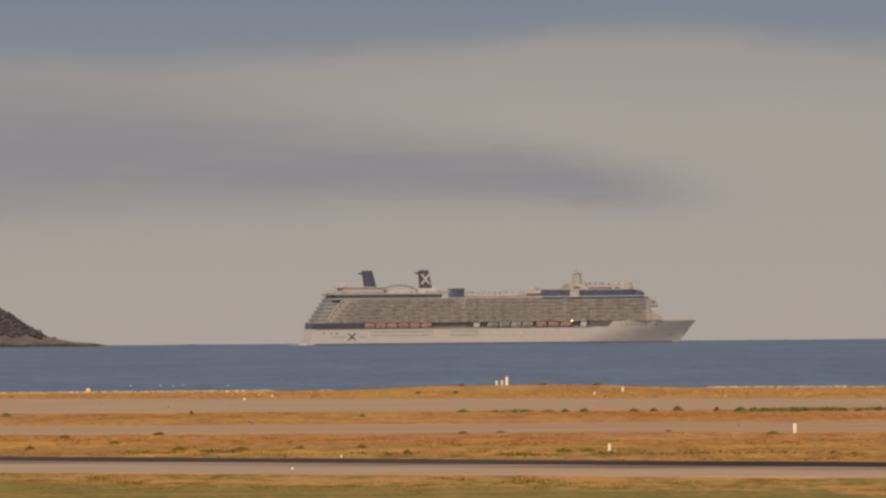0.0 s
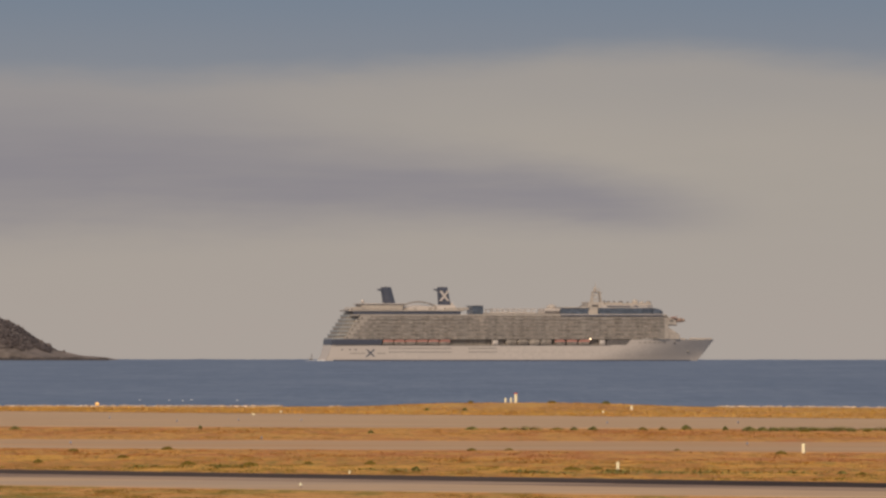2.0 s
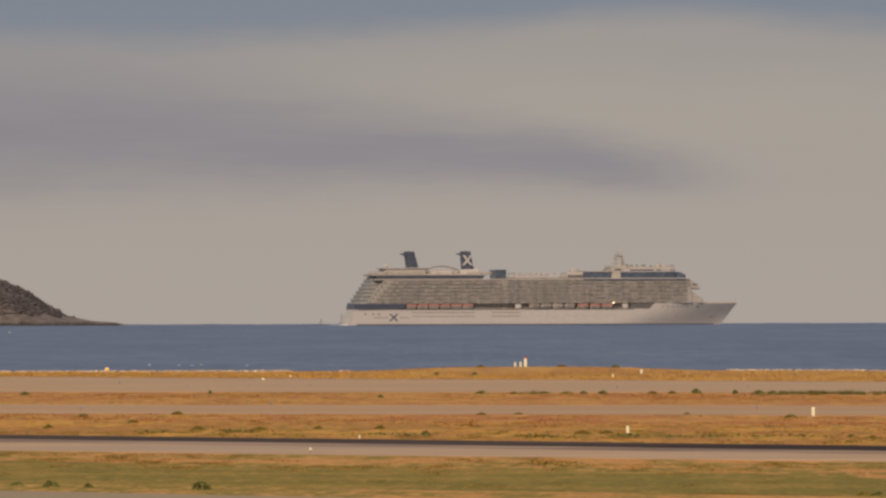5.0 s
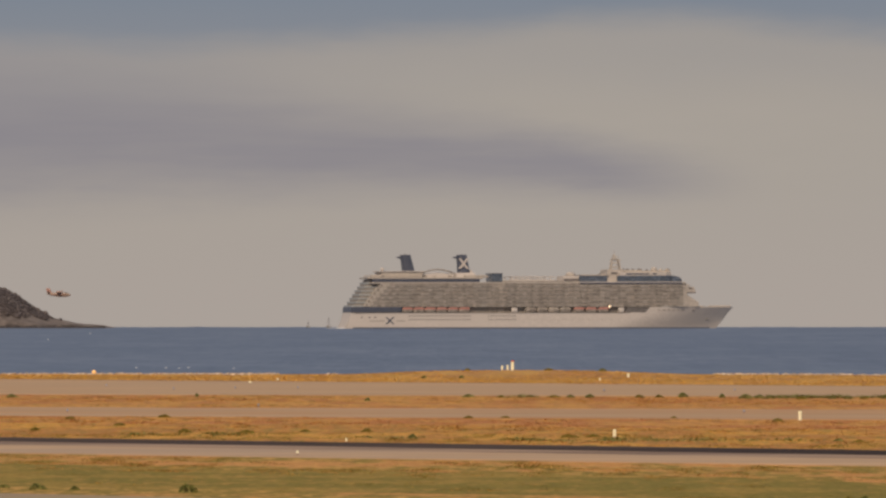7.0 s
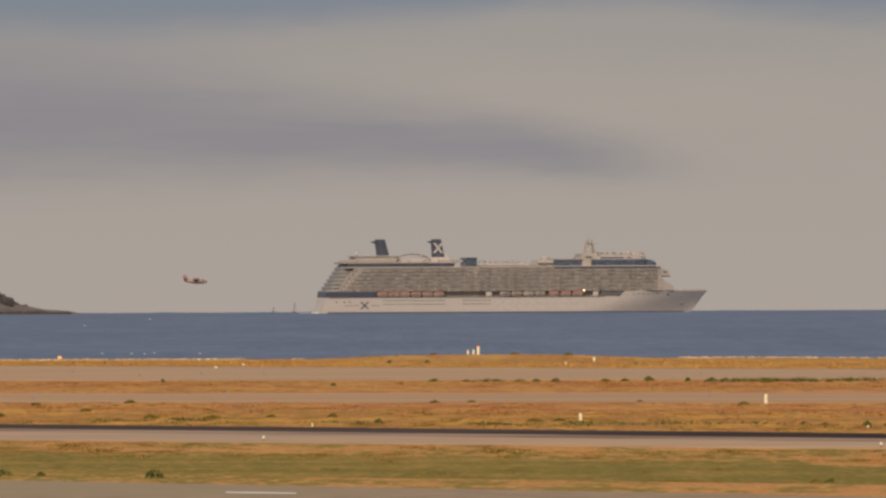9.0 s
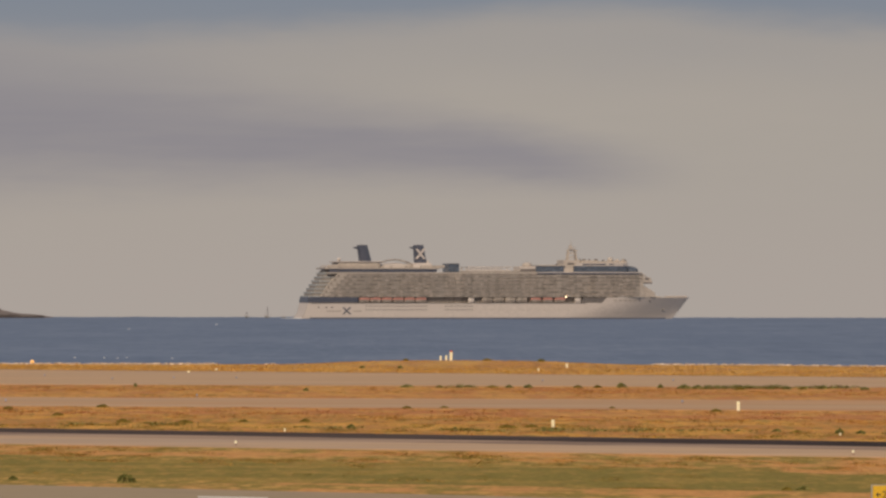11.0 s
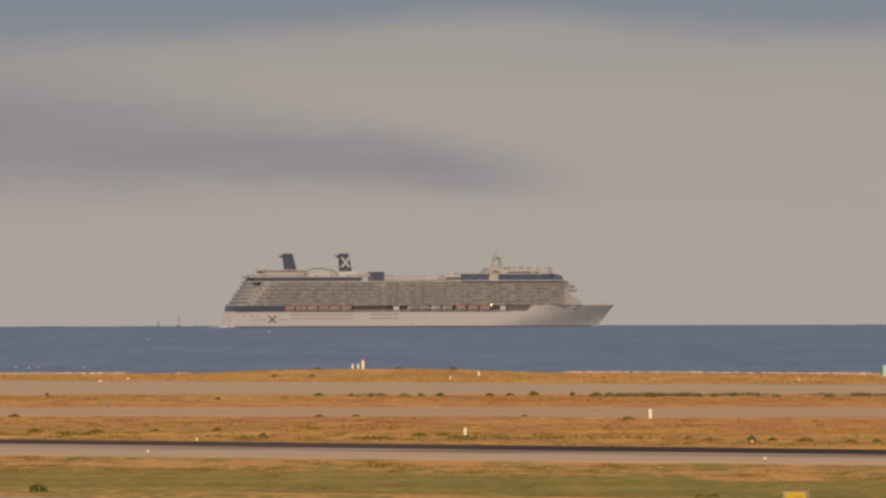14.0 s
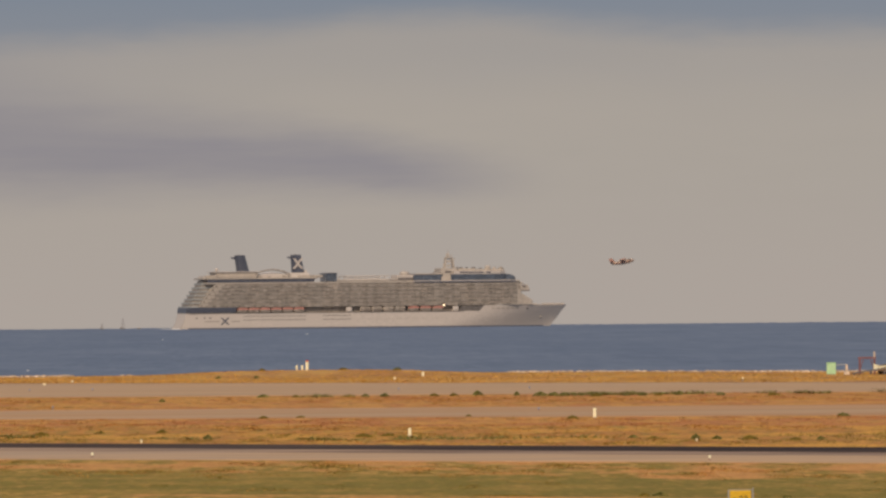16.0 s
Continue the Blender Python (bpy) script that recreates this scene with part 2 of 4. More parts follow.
FOAM = material("white_foam", (0.7, 0.68, 0.66), 0.9, vary=0.2, grain=0.3)


# ---- mesh helpers ----
class Shape:
    """Collects the corners and faces of one mesh."""

    def __init__(self):
        self.v, self.f = [], []

    def add(self, verts, faces):
        k = len(self.v)
        self.v += [tuple(p) for p in verts]
        self.f += [tuple(k + i for i in f) for f in faces]
        return self

    def box(self, x0, x1, y0, y1, z0, z1, lean=0.0, taper=0.0):
        """A box; lean moves its top along x, taper narrows its top."""
        t = taper
        self.add([(x0, y0, z0), (x1, y0, z0), (x1, y1, z0), (x0, y1, z0),
                  (x0 + lean + t, y0 + t, z1), (x1 + lean - t, y0 + t, z1), (x1 + lean - t, y1 - t, z1), (x0 + lean + t, y1 - t, z1)],
                 [(0, 3, 2, 1), (4, 5, 6, 7), (0, 1, 5, 4), (1, 2, 6, 5), (2, 3, 7, 6), (3, 0, 4, 7)])
        return self

    def prism(self, outline, y0, y1):
        """An outline in x and z, drawn out from y0 to y1."""
        k = len(outline)
        area = sum(outline[i - 1][0] * outline[i][1] - outline[i][0] * outline[i - 1][1] for i in range(k))
        pts = outline if area > 0 else outline[::-1]
        self.add([(x, y0, z) for x, z in pts] + [(x, y1, z) for x, z in pts],
                 [tuple(range(k)), tuple(range(2 * k - 1, k - 1, -1))] + [((i + 1) % k, i, k + i, k + (i + 1) % k) for i in range(k)])
        return self

    def loft(self, rings):
        """Closed rings of equal length, joined one to the next and capped."""
        k = len(rings[0])
        faces = [(r * k + i, r * k + (i + 1) % k, (r + 1) * k + (i + 1) % k, (r + 1) * k + i) for r in range(len(rings) - 1) for i in range(k)]
        faces += [tuple(range(k - 1, -1, -1)), tuple(range((len(rings) - 1) * k, len(rings) * k))]
        self.add([p for ring in rings for p in ring], faces)
        return self

    def tube(self, a, b, r0, r1, sides=10):
        a, b = Vector(a), Vector(b)
        turn = (b - a).to_track_quat("Z", "Y").to_matrix()
        rings = [[c + turn @ Vector((r * math.cos(2 * math.pi * i / sides), r * math.sin(2 * math.pi * i / sides), 0)) for i in range(sides)] for c, r in ((a, r0), (b, r1))]
        return self.loft(rings)

    def ball(self, c, rx, ry, rz, sides=12, rows=7):
        rings = []
        for j in range(rows):
            a = -math.pi / 2 + math.pi * (j + 0.5) / rows
            rings.append([(c[0] + rx * math.cos(a) * math.cos(2 * math.pi * i / sides), c[1] + ry * math.cos(a) * math.sin(2 * math.pi * i / sides), c[2] + rz * math.sin(a)) for i in range(sides)])
        return self.loft(rings)


def mesh_of(name, shape, mat, bevel=0.0, smooth=False):
    me = bpy.data.meshes.new(name)
    me.from_pydata(shape.v, [], shape.f)
    if bevel or smooth:
        bm = bmesh.new()
        bm.from_mesh(me)
        bmesh.ops.recalc_face_normals(bm, faces=bm.faces)
        if bevel:
            bmesh.ops.bevel(bm, geom=bm.edges[:], offset=bevel, segments=2, affect="EDGES", clamp_overlap=True)
        for f in bm.faces:
            f.smooth = smooth
        bm.to_mesh(me)
        bm.free()
    me.materials.append(mat)
    me.update()
    return me


def part(name, shape, mat, parent=None, label="", bevel=0.0, smooth=False):
    ob = new(name, mesh_of(name, shape, mat, bevel, smooth))
    ob.parent = parent
    return tagged(ob, label)


def thing(name, label, category, where=None, group="", kind=""):
    ob = new(name)
    ob.empty_display_size = 0.3
    if where is not None:
        ob.matrix_basis = where
    return tagged(ob, label, category, group, kind)


def between(x, knots):
    """Straight interpolation in a short table."""
    return float(np.interp(x, [k[0] for k in knots], [k[1] for k in knots]))


# ---- sea, land and pavements ----
LAND = 2.5
def make_water():
    s = Shape().box(-5200, 5200, -900, 4985, -6, 0)
    rings = []
    for x in np.linspace(-800, 800, 420):
        high = 0.12 + 0.55 * max(0.0, 0.25 + noise.noise((x * 0.045, 3.0, 0)) + 0.6 * noise.noise((x * 0.16, 8.0, 0)))
        rings.append([(x, 4915, -0.5), (x, 4970, -0.5), (x, 4946, high), (x, 4940, high)])
    s.loft(rings)
    tagged(part("water", s, SEA), "blue choppy open sea reaching the horizon", "sea", kind="structure")


make_water()


def rise(x, y):
    """Height of the land: flat, with a low grassy mound by the shore, falling off into the sea."""
    shore = 968 - 0.05 * x - 0.95 * max(0.0, x - 62) + 5 * noise.noise((x * 0.02, 0, 3))
    mound = 0.85 * math.exp(-((x - 12) / 24) ** 4) * math.exp(-((y - 945) / 22) ** 2)
    z = LAND + mound + 0.05 * noise.noise((x * 0.06, y * 0.03, 0))
    fall = (y - shore) / 14
    return z if fall < 0 else z - 5.5 * min(1.0, fall) ** 0.8


def make_ground():
    xs = np.concatenate([np.linspace(-2200, -200, 21)[:-1], np.linspace(-200, 260, 93), np.linspace(260, 2200, 20)[1:]])
    ys = np.concatenate([np.linspace(-800, 250, 12)[:-1], np.linspace(250, 900, 66)[:-1], np.linspace(900, 990, 41)])
    s = Shape()
    s.v = [(float(x), float(y), rise(x, y)) for y in ys for x in xs]
    k = len(xs)
    s.f = [(j * k + i, j * k + i + 1, (j + 1) * k + i + 1, (j + 1) * k + i) for j in range(len(ys) - 1) for i in range(k - 1)]
    tagged(part("ground", s, SOIL, smooth=True), "flat airfield ground of dry sandy soil and stubble", "ground", kind="structure")


make_ground()


def strip(name, label, far, near, mat, lift=0.06, ends=(-260, 330), ragged=0.35):
    """A pavement between two lines, each y at x = 0 and its slope."""
    s = Shape()
    xs = np.linspace(ends[0], ends[1], 60 if ragged < 1 else 260)
    top, low = LAND + 0.06 + lift, LAND - 0.3
    rings = []
    for x in xs:
        a, b = near[0] + near[1] * x, far[0] + far[1] * x
        wob, wave = [ragged * (noise.noise((x * 0.09, k, 0)) + 0.7 * noise.noise((x * 0.4, k, 4))) for k in (near[0], far[0] + 50)]
        rings.append([(x, a + wob, low), (x, b - wave, low), (x, b - wave, top), (x, a + wob, top)])
    s.loft(rings)
    return tagged(part(name, s, mat), label, "pavement", kind="structure")


strip("runway_1", "wide pale brown weathered far runway", (840, -0.64), (713, -0.18), ASPHALT)
strip("runway_edge", "dark worn shoulder of the far runway", (842, -0.64), (837.5, -0.64), SCUFF, lift=0.066, ragged=1.0)
strip("taxiway_1", "dusty pale brown taxiway between grass strips", (617, -0.16), (562, -0.28), DUSTY, ragged=2.2)
# long near-black strip between the golden verge and the pale concrete
strip("runway_2", "dark strip along the edge of the near runway", (451, -0.64), (435.6, -0.66), DARK_STRIP)
strip("runway_shoulder", "tyre-marked grey-brown pavement beside the dark strip", (437, -0.66), (425, -0.64), SCUFF, lift=0.056, ragged=1.0)
strip("runway_3", "pale concrete near runway beside the dark strip", (436, -0.66), (403.4, -0.57), CONCRETE, lift=0.05)
strip("taxiway_2", "pale grey taxiway closest to the camera", (310, -0.68), (240, -0.68), TAXI)

strip("verge_1", "rust-brown dry grass verge beside the far runway", (716, -0.18), (668, -0.22), RUST, 0.0, ragged=6)
strip("verge_2", "rusty dry grass verge above the taxiway", (670, -0.22), (616, -0.16), RUST, 0.012, ragged=1.5)
strip("verge_3", "rust-brown dry grass verge below the taxiway", (563, -0.28), (518, -0.40), RUST, 0.0, ragged=1.5)
strip("verge_4", "golden and green grass verge by the dark runway edge", (522, -0.40), (450, -0.64), GOLD, 0.012, ragged=2)
strip("verge_5", "mixed rusty and olive grass verge beside the pale runway", (404.5, -0.57), (358, -0.50), MIXED, 0.0, ragged=1.0)
strip("verge_6", "mown olive green grass verge", (371, -0.72), (325, -0.55), GREEN, 0.012, ragged=9)
strip("verge_7", "mixed dry grass edge of the near taxiway", (327, -0.55), (309, -0.68), MIXED, 0.024, ragged=1.2)

# ---- island at the edge of the sea ----
def make_island():
    crest = ((-700, 20), (-610, 40), (-520, 50), (-430, 45), (-385, 36.8), (-364, 28.3), (-346, 15.8), (-330, 7.4), (-312, 3.9), (-290, 1.9), (-276, -0.5))
    xs, ys = np.linspace(-700, -274, 214), np.linspace(4700, 4960, 70)
    s = Shape()
    for y in ys:
        for x in xs:
            across = max(0.0, 1 - ((y - 4830) / 128) ** 2) ** 0.55
            h = between(x, crest)
            rough = noise.fractal((x * 0.035, y * 0.035, 1.7), 1.0, 2.0, 5) * (0.8 + 0.06 * max(h, 0))
            s.v.append((float(x), float(y), (h + 1) * across - 1.2 + rough * across))
    k = len(xs)
    s.f = [(j * k + i, j * k + i + 1, (j + 1) * k + i + 1, (j + 1) * k + i) for j in range(len(ys) - 1) for i in range(k - 1)]
    island = tagged(part("island", s, SCRUB), "hazy brown scrub-covered rocky headland in the sea", "headland")
    shrubs = Shape()
    rnd = random.Random(5)
    for _ in range(4200):
        x, y = rnd.uniform(-470, -330), rnd.uniform(4703, 4840)
        across = max(0.0, 1 - ((y - 4830) / 128) ** 2) ** 0.55
        z = (between(x, crest) + 1) * across - 1.2
        if z > 9 + 5 * noise.noise((x * 0.05, y * 0.05, 0.3)):
            r = rnd.uniform(0.7, 1.7)
            shrubs.ball((x, y, z + 0.2), r * 1.9, r * 1.9, r * 0.36 * rnd.uniform(0.6, 1.5), 6, 4)
    # low trees and rocks that break the skyline
    for i in range(190):
        x = -470 + i * 0.78 + rnd.uniform(-0.6, 0.6)
        lump = max(0.0, 0.35 + noise.noise((x * 0.16, 4.0, 0.6)) + 0.5 * noise.noise((x * 0.5, 1.0, 0.2)))
        r = rnd.uniform(0.7, 1.3) * (0.5 + 1.5 * lump)
        shrubs.ball((x, 4828 + rnd.uniform(-4, 4), between(x, crest) + r * 0.35), r * 1.15, r * 1.2, r * 1.1, 7, 5)
    wet = Shape()
    for i in range(230):
        x = -446 + i * 0.725 + rnd.uniform(-0.5, 0.5)
        r = rnd.uniform(0.8, 1.5) * min(1.0, 0.45 + (-279 - x) / 50)
        wet.ball((x, 4700 + rnd.uniform(-2, 2), 0.5), r * 2.0, r, r * (1.6 + noise.noise((x * 0.08, 0, 7))), 6, 4)
    tagged(part("wet_rock", wet, WET, island, "dark wet rocks at the waterline"), kind="stuff")
    tagged(part("shrub_cover", shrubs, LEAF_FAR, island, "dark low scrub"), kind="stuff")


WET = material("wet_dark_rock", (0.075, 0.064, 0.062), 0.8, vary=0.2, grain=0.3, large=0.05, each=0.15, spec=0.2)
LEAF_FAR = material("far_scrub", (0.135, 0.112, 0.108), 0.95, vary=0.2, grain=0.3, large=0.05, each=0.15, spec=0.1)
make_island()


# ---- cruise ship: x from stern to bow, z up from the waterline; she heads a little away from the shore ----
HEADING = 12.0


def make_ship():
    ship = thing("cruise_ship", "large white cruise ship with navy funnels, under way on the sea", "ship", pose(-108.3, 4618.5, 0, 0, 0, HEADING))
    HB = 18.5

    # hull: sections along its length
    def hull_half(x, z):
        f = min(1.0, z / 16.5)
        start = 212 + 36 * f
        end = 306 + 14 * min(1.0, z / 17.0)
        if x > start:
            q = min(1.0, (x - start) / (end - start))
            return HB * max(0.0, 1 - q ** (1.85 + 0.85 * f))
        if x < 25:
            return HB * (0.96 + 0.04 * (max(x, 0.0) / 25) ** 0.6)
        return HB

    def hull_top(x):
        return between(x, ((0, 12.6), (250.4, 12.6), (251.6, 17.1), (275, 17.1), (300, 17.1), (321, 17.3)))

    stations = np.concatenate([np.linspace(0, 30, 12), np.linspace(30, 240, 30)[1:], np.linspace(240, 320, 41)[1:], [250.4, 251.6]])
    stations.sort()
    hull = Shape()
    levels = (-3.0, 0.0, 2.5, 5.0, 7.5, 10.0, 12.4, 1.0)
    rings = []
    for x in stations:
        near, far_side = [], []
        for i, z in enumerate(levels):
            z = hull_top(x) if i == len(levels) - 1 else min(z, hull_top(x) - 0.1)
            # raked stem and sloping stern
            back = between(z, ((-3, 0), (0, -0.6), (3, 2.0), (12.6, 4.5), (18, 4.5)))
            front = between(z, ((-3, 303), (0, 307), (8, 312), (17.3, 320)))
            xx = back + (front - back) * x / 320
            h = max(0.12, hull_half(xx if x < 319.9 else 400, max(z, 0)))
            near.append((xx, -h, z))
            far_side.append((xx, h, z))
        rings.append(near + far_side[::-1])
    hull.loft(rings)
    hull_part = part("hull", hull, WHITE, ship, "white hull with sharply raked bow", smooth=False)
    for p in hull_part.data.polygons:
        p.use_smooth = True
    hull_part.data.set_sharp_from_angle(angle=math.radians(38))
    part("waterline_band", Shape().box(6, 300, -18.56, -18.50, 0.0, 0.9).box(6, 300, 18.5, 18.56, 0.0, 0.9), HAZED_NAVY, hull_part, "dark boot-top band")
    part("rubbing_strake", Shape().box(8, 236, -18.7, -18.4, 12.3, 12.8).box(8, 236, 18.4, 18.7, 12.3, 12.8), SHADE, hull_part)
    holes = Shape()
    for x0, x1, z, step in ((58, 109, 10.1, 1.95), (58, 109, 7.1, 1.95), (122, 147, 10.1, 1.95), (122, 147, 7.1, 1.95)):
        for i in range(int((x1 - x0) / step)):
            x = x0 + i * step
            holes.box(x, x + 0.95, -18.58, -18.45, z - 0.45, z + 0.45)
    tagged(part("porthole", holes, SHADE, hull_part, "rows of small dark portholes"), kind="stuff")
    pale = Shape()
    for i in range(34):
        x = 152 + i * 2.1
        pale.box(x, x + 0.8, -18.57, -18.45, 6.8, 7.4)
    tagged(part("faint_porthole", pale, CREAM, hull_part), kind="stuff")
    for x in (15, 24, 30):
        part("mooring_port", Shape().box(x, x + 2.0, -18.56, -17.2, 8.5, 9.5), SHADE, hull_part)
    for x in (286.5,):
        part("bow_port", Shape().box(x, x + 1.8, -hull_half(x, 14.4) - 0.12, -hull_half(x + 2, 14.4) + 0.5, 13.9, 14.9), SHADE, hull_part, "dark mooring port")
    anchor_y = hull_half(298, 7.5)
    part("anchor_pocket", Shape().box(297.2, 299.4, -anchor_y - 0.15, -anchor_y + 1.5, 6.8, 8.0), CABIN, hull_part, "dark anchor pocket")
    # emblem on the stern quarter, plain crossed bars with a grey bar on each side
    cross = Shape()
    for a in (1, -1):
        cross.prism([(42.9 - 3.0 * a - 0.8, 3.4), (42.9 - 3.0 * a + 0.8, 3.4), (42.9 + 3.0 * a + 0.8, 9.2), (42.9 + 3.0 * a - 0.8, 9.2)], -18.62 - 0.02 * a, -18.45)
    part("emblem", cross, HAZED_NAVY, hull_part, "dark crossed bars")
    for x0, x1 in ((25, 38.5), (48, 55)):
        part("lettering_bar", Shape().box(x0, x1, -18.56, -18.45, 5.7, 6.4), CABIN, hull_part, "grey bar of lettering")
    for x in (258, 262.4, 266.2, 270.0, 273.8, 277.6):
        a, b = hull_half(x, 14.8), hull_half(x + 2.6, 14.8)
        part("bow_lettering_bar", Shape().loft([[(u, -h - 0.15, 14.4), (u, -h + 0.6, 14.4), (u, -h + 0.6, 15.2), (u, -h - 0.15, 15.2)] for u, h in ((x, a), (x + 2.6, b))]), CABIN, hull_part)

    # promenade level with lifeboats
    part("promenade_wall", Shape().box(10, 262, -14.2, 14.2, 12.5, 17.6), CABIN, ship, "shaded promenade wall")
    part("stern_glass", Shape().box(4.4, 52, -18.6, 18.6, 12.9, 17.5, lean=0.6), HAZED_NAVY, ship, "dark navy wraparound stern windows", bevel=0.4)
    part("promenade_deck", Shape().box(4.5, 246, -18.4, 18.4, 12.6, 12.9), CREAM, ship)
    for side in (-1, 1):
        y = side * 16.9
        for x in [53 + i * 9.1 for i in range(6)] + [191 + i * 9.7 for i in range(3)] + [152 + i * 9.3 for i in range(4)]:
            faint = 150 < x < 190
            boat = part("lifeboat", Shape().loft([[(x + u, y + w * 1.6, z) for w, z in ((-0.6, 13.3), (0.6, 13.3), (1, 15.3), (-1, 15.3))] if 0.5 < u < 8.2 else
                                                   [(x + u, y + w * 0.5, z) for w, z in ((-0.6, 14.0), (0.6, 14.0), (1, 15.3), (-1, 15.3))] for u in (0, 0.9, 4.4, 7.8, 8.8)]), CABIN, ship, "" if faint else "lifeboat with orange-red canopy paled by haze")
            part("canopy", Shape().loft([[(x + u, y + w, z) for w, z in ((-1.5, 15.32), (1.5, 15.32), (k, 15.32 + h), (-k, 15.32 + h))] for u, k, h in ((0.1, 0.6, 0.8), (1.2, 1.0, 1.6), (4.2, 1.1, 1.8), (7.6, 1.0, 1.6), (8.7, 0.6, 0.8))]), CABIN if faint else HAZED_ORANGE, boat)
            for u in (0.9, 7.2):
                part("davit", Shape().box(x + u, x + u + 0.3, y - side * 1.0, y - side * 0.6, 12.9, 17.5), CREAM, boat)
        for x in (141, 227):
            part("tender_boat", Shape().loft([[(x + u, y + w * k, z) for w, z in ((-1.2, 12.95), (1.2, 12.95), (1.7, 14.4), (1.2, 16.7), (-1.2, 16.7), (-1.7, 14.4))] for u, k in ((0, 0.6), (0.8, 1), (3.8, 1), (4.8, 0.5))]), WHITE, ship, "white tender boat")
    # flush box in a dark colour for the shade of the promenade recess
    part("promenade_window_band", Shape().box(232.5, 251, -18.3, 18.3, 12.9, 16.9, lean=1.0), SHADE, ship, "dark band")

    # balcony decks
    deck_h, base, decks = 3.1, 17.6, 6
    left = [26 + 2.9 * k for k in range(decks + 1)]
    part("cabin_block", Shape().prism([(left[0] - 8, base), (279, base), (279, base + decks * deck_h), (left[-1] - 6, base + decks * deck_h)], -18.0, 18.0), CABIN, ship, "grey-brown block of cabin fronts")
    rnd = random.Random(11)
    for k in range(decks + 1):
        z = base + k * deck_h
        slab = part("deck_slab", Shape().box(left[k] - 1.0, 279.5, -18.5, 18.5, z - 0.2, z + 0.16), CABIN, ship)
        if k == decks:
            break
        rails, fins = Shape(), Shape()
        i, x = 0, left[k]
        while x < 276:
            w = 3.3
            if rnd.random() > 0.04:
                for y in (-18.45, 18.35):
                    rails.box(x + 0.1, x + w - 0.1, y, y + 0.1, z + 0.22, z + 1.35)
            for y0, y1 in ((-18.3, -16.8), (16.8, 18.3)):
                fins.box(x - 0.14, x + 0.14, y0, y1, z + 0.22, z + deck_h - 0.2)
            if rnd.random() < 0.18:
                fins.box(x + 0.3, x + w - 0.4, -18.2, -17.95, z + 0.22, z + 2.6)
            x += w
        tagged(part("balcony_rail", rails, RAIL, slab, "row of tinted glass balcony rails"), kind="stuff")
        tagged(part("balcony_partition", fins, FRONT, slab, "row of pale balcony partitions"), kind="stuff")
    for x, w in ((131, 3.0), (212, 3.5)):
        part("stair_tower", Shape().box(x, x + w, -18.42, 18.42, base + 0.3, base + decks * deck_h - 0.3), CABIN, ship)

    # stepped stern terraces with a pale stair of fronts
    for k in range(decks + 1):
        z, back = base + k * deck_h, 5.0 + 2.75 * k
        # terrace fronts are a cooler grey than the warm ship paints
        part("terrace", Shape().box(back, left[k] + 1, -17.2 + 0.4 * k, 17.2 - 0.4 * k, z - 0.35, z + 1.0), TERRACE, ship, "pale grey stern terrace", bevel=0.15)
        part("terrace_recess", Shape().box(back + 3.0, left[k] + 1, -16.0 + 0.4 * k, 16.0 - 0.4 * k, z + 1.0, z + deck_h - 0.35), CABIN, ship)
        if k < decks:
            part("stair_front", Shape().box(18.6 + 2.9 * k, 28.4 + 2.7 * k, -18.3, 18.3, z + 0.25, z + deck_h - 0.2, lean=2.0), CREAM, ship, "pale stepped stern front", bevel=0.2)
            part("stair_window", Shape().box(21.0 + 2.9 * k, 22.6 + 2.9 * k, -18.45, -18.2, z + 0.9, z + 1.9), SHADE, ship)

    # upper decks
    top = base + decks * deck_h
    part("sun_deck", Shape().box(26, 281, -18.4, 18.4, top, top + 1.2), CREAM, ship, "pale upper deck edge", bevel=0.2)
    part("gallery_glass", Shape().box(28, 115, -17.6, 17.6, 37.3, 39.9, lean=0.8), HAZED_NAVY, ship, "long dark window gallery", bevel=0.3)
    part("aft_house", Shape().box(25, 36, -14, 14, 41.3, 43.4, lean=2), CREAM, ship, bevel=0.3)
    part("aft_deck_edge", Shape().box(23, 118, -18, 18, 39.9, 41.3), CREAM, ship, bevel=0.3)
    part("pool_house", Shape().box(35, 69, -13, 13, 41.3, 45.6, lean=1), CREAM, ship, bevel=0.4)
    part("pool_house_roof", Shape().box(34, 71, -14, 14, 45.6, 46.4), WHITE, ship, bevel=0.2)
    part("satellite_dome", Shape().tube((36.8, 0, 43), (36.8, 0, 47), 0.4, 0.3).ball((36.8, 0, 48.0), 1.5, 1.5, 1.5), WHITE, ship, "white satellite dome on a post")
    dome = Shape()
    dome.loft([[(70 + 12 * (1 - math.cos(math.pi * i / 16)) , -12 + 24 * j / 8, 41 + 4.8 * math.sin(math.pi * i / 16) ** 0.7 * (1 - 0.25 * ((j - 4) / 4) ** 2)) for i in range(17)] for j in range(9)])
    part("canopy_roof", dome, WHITE, ship, "white arched pool canopy")
    for y in (-12.6, 12.6):
        arch = Shape()
        pts = [(67 + 29 * i / 18, 43.5 + 4.2 * math.sin(math.pi * i / 18) ** 0.8) for i in range(19)]
        for (xa, za), (xb, zb) in zip(pts, pts[1:]):
            arch.tube((xa, y, za), (xb, y, zb), 0.55, 0.55, 6)
        part("canopy_arch", arch, CABIN, ship, "brownish arch beam")
    # funnels: oval, leaning aft, with a cut top and side pipes
    def funnel(x0, x1, z0, z1, lean, label):
        mid, rx = (x0 + x1) / 2, (x1 - x0) / 2
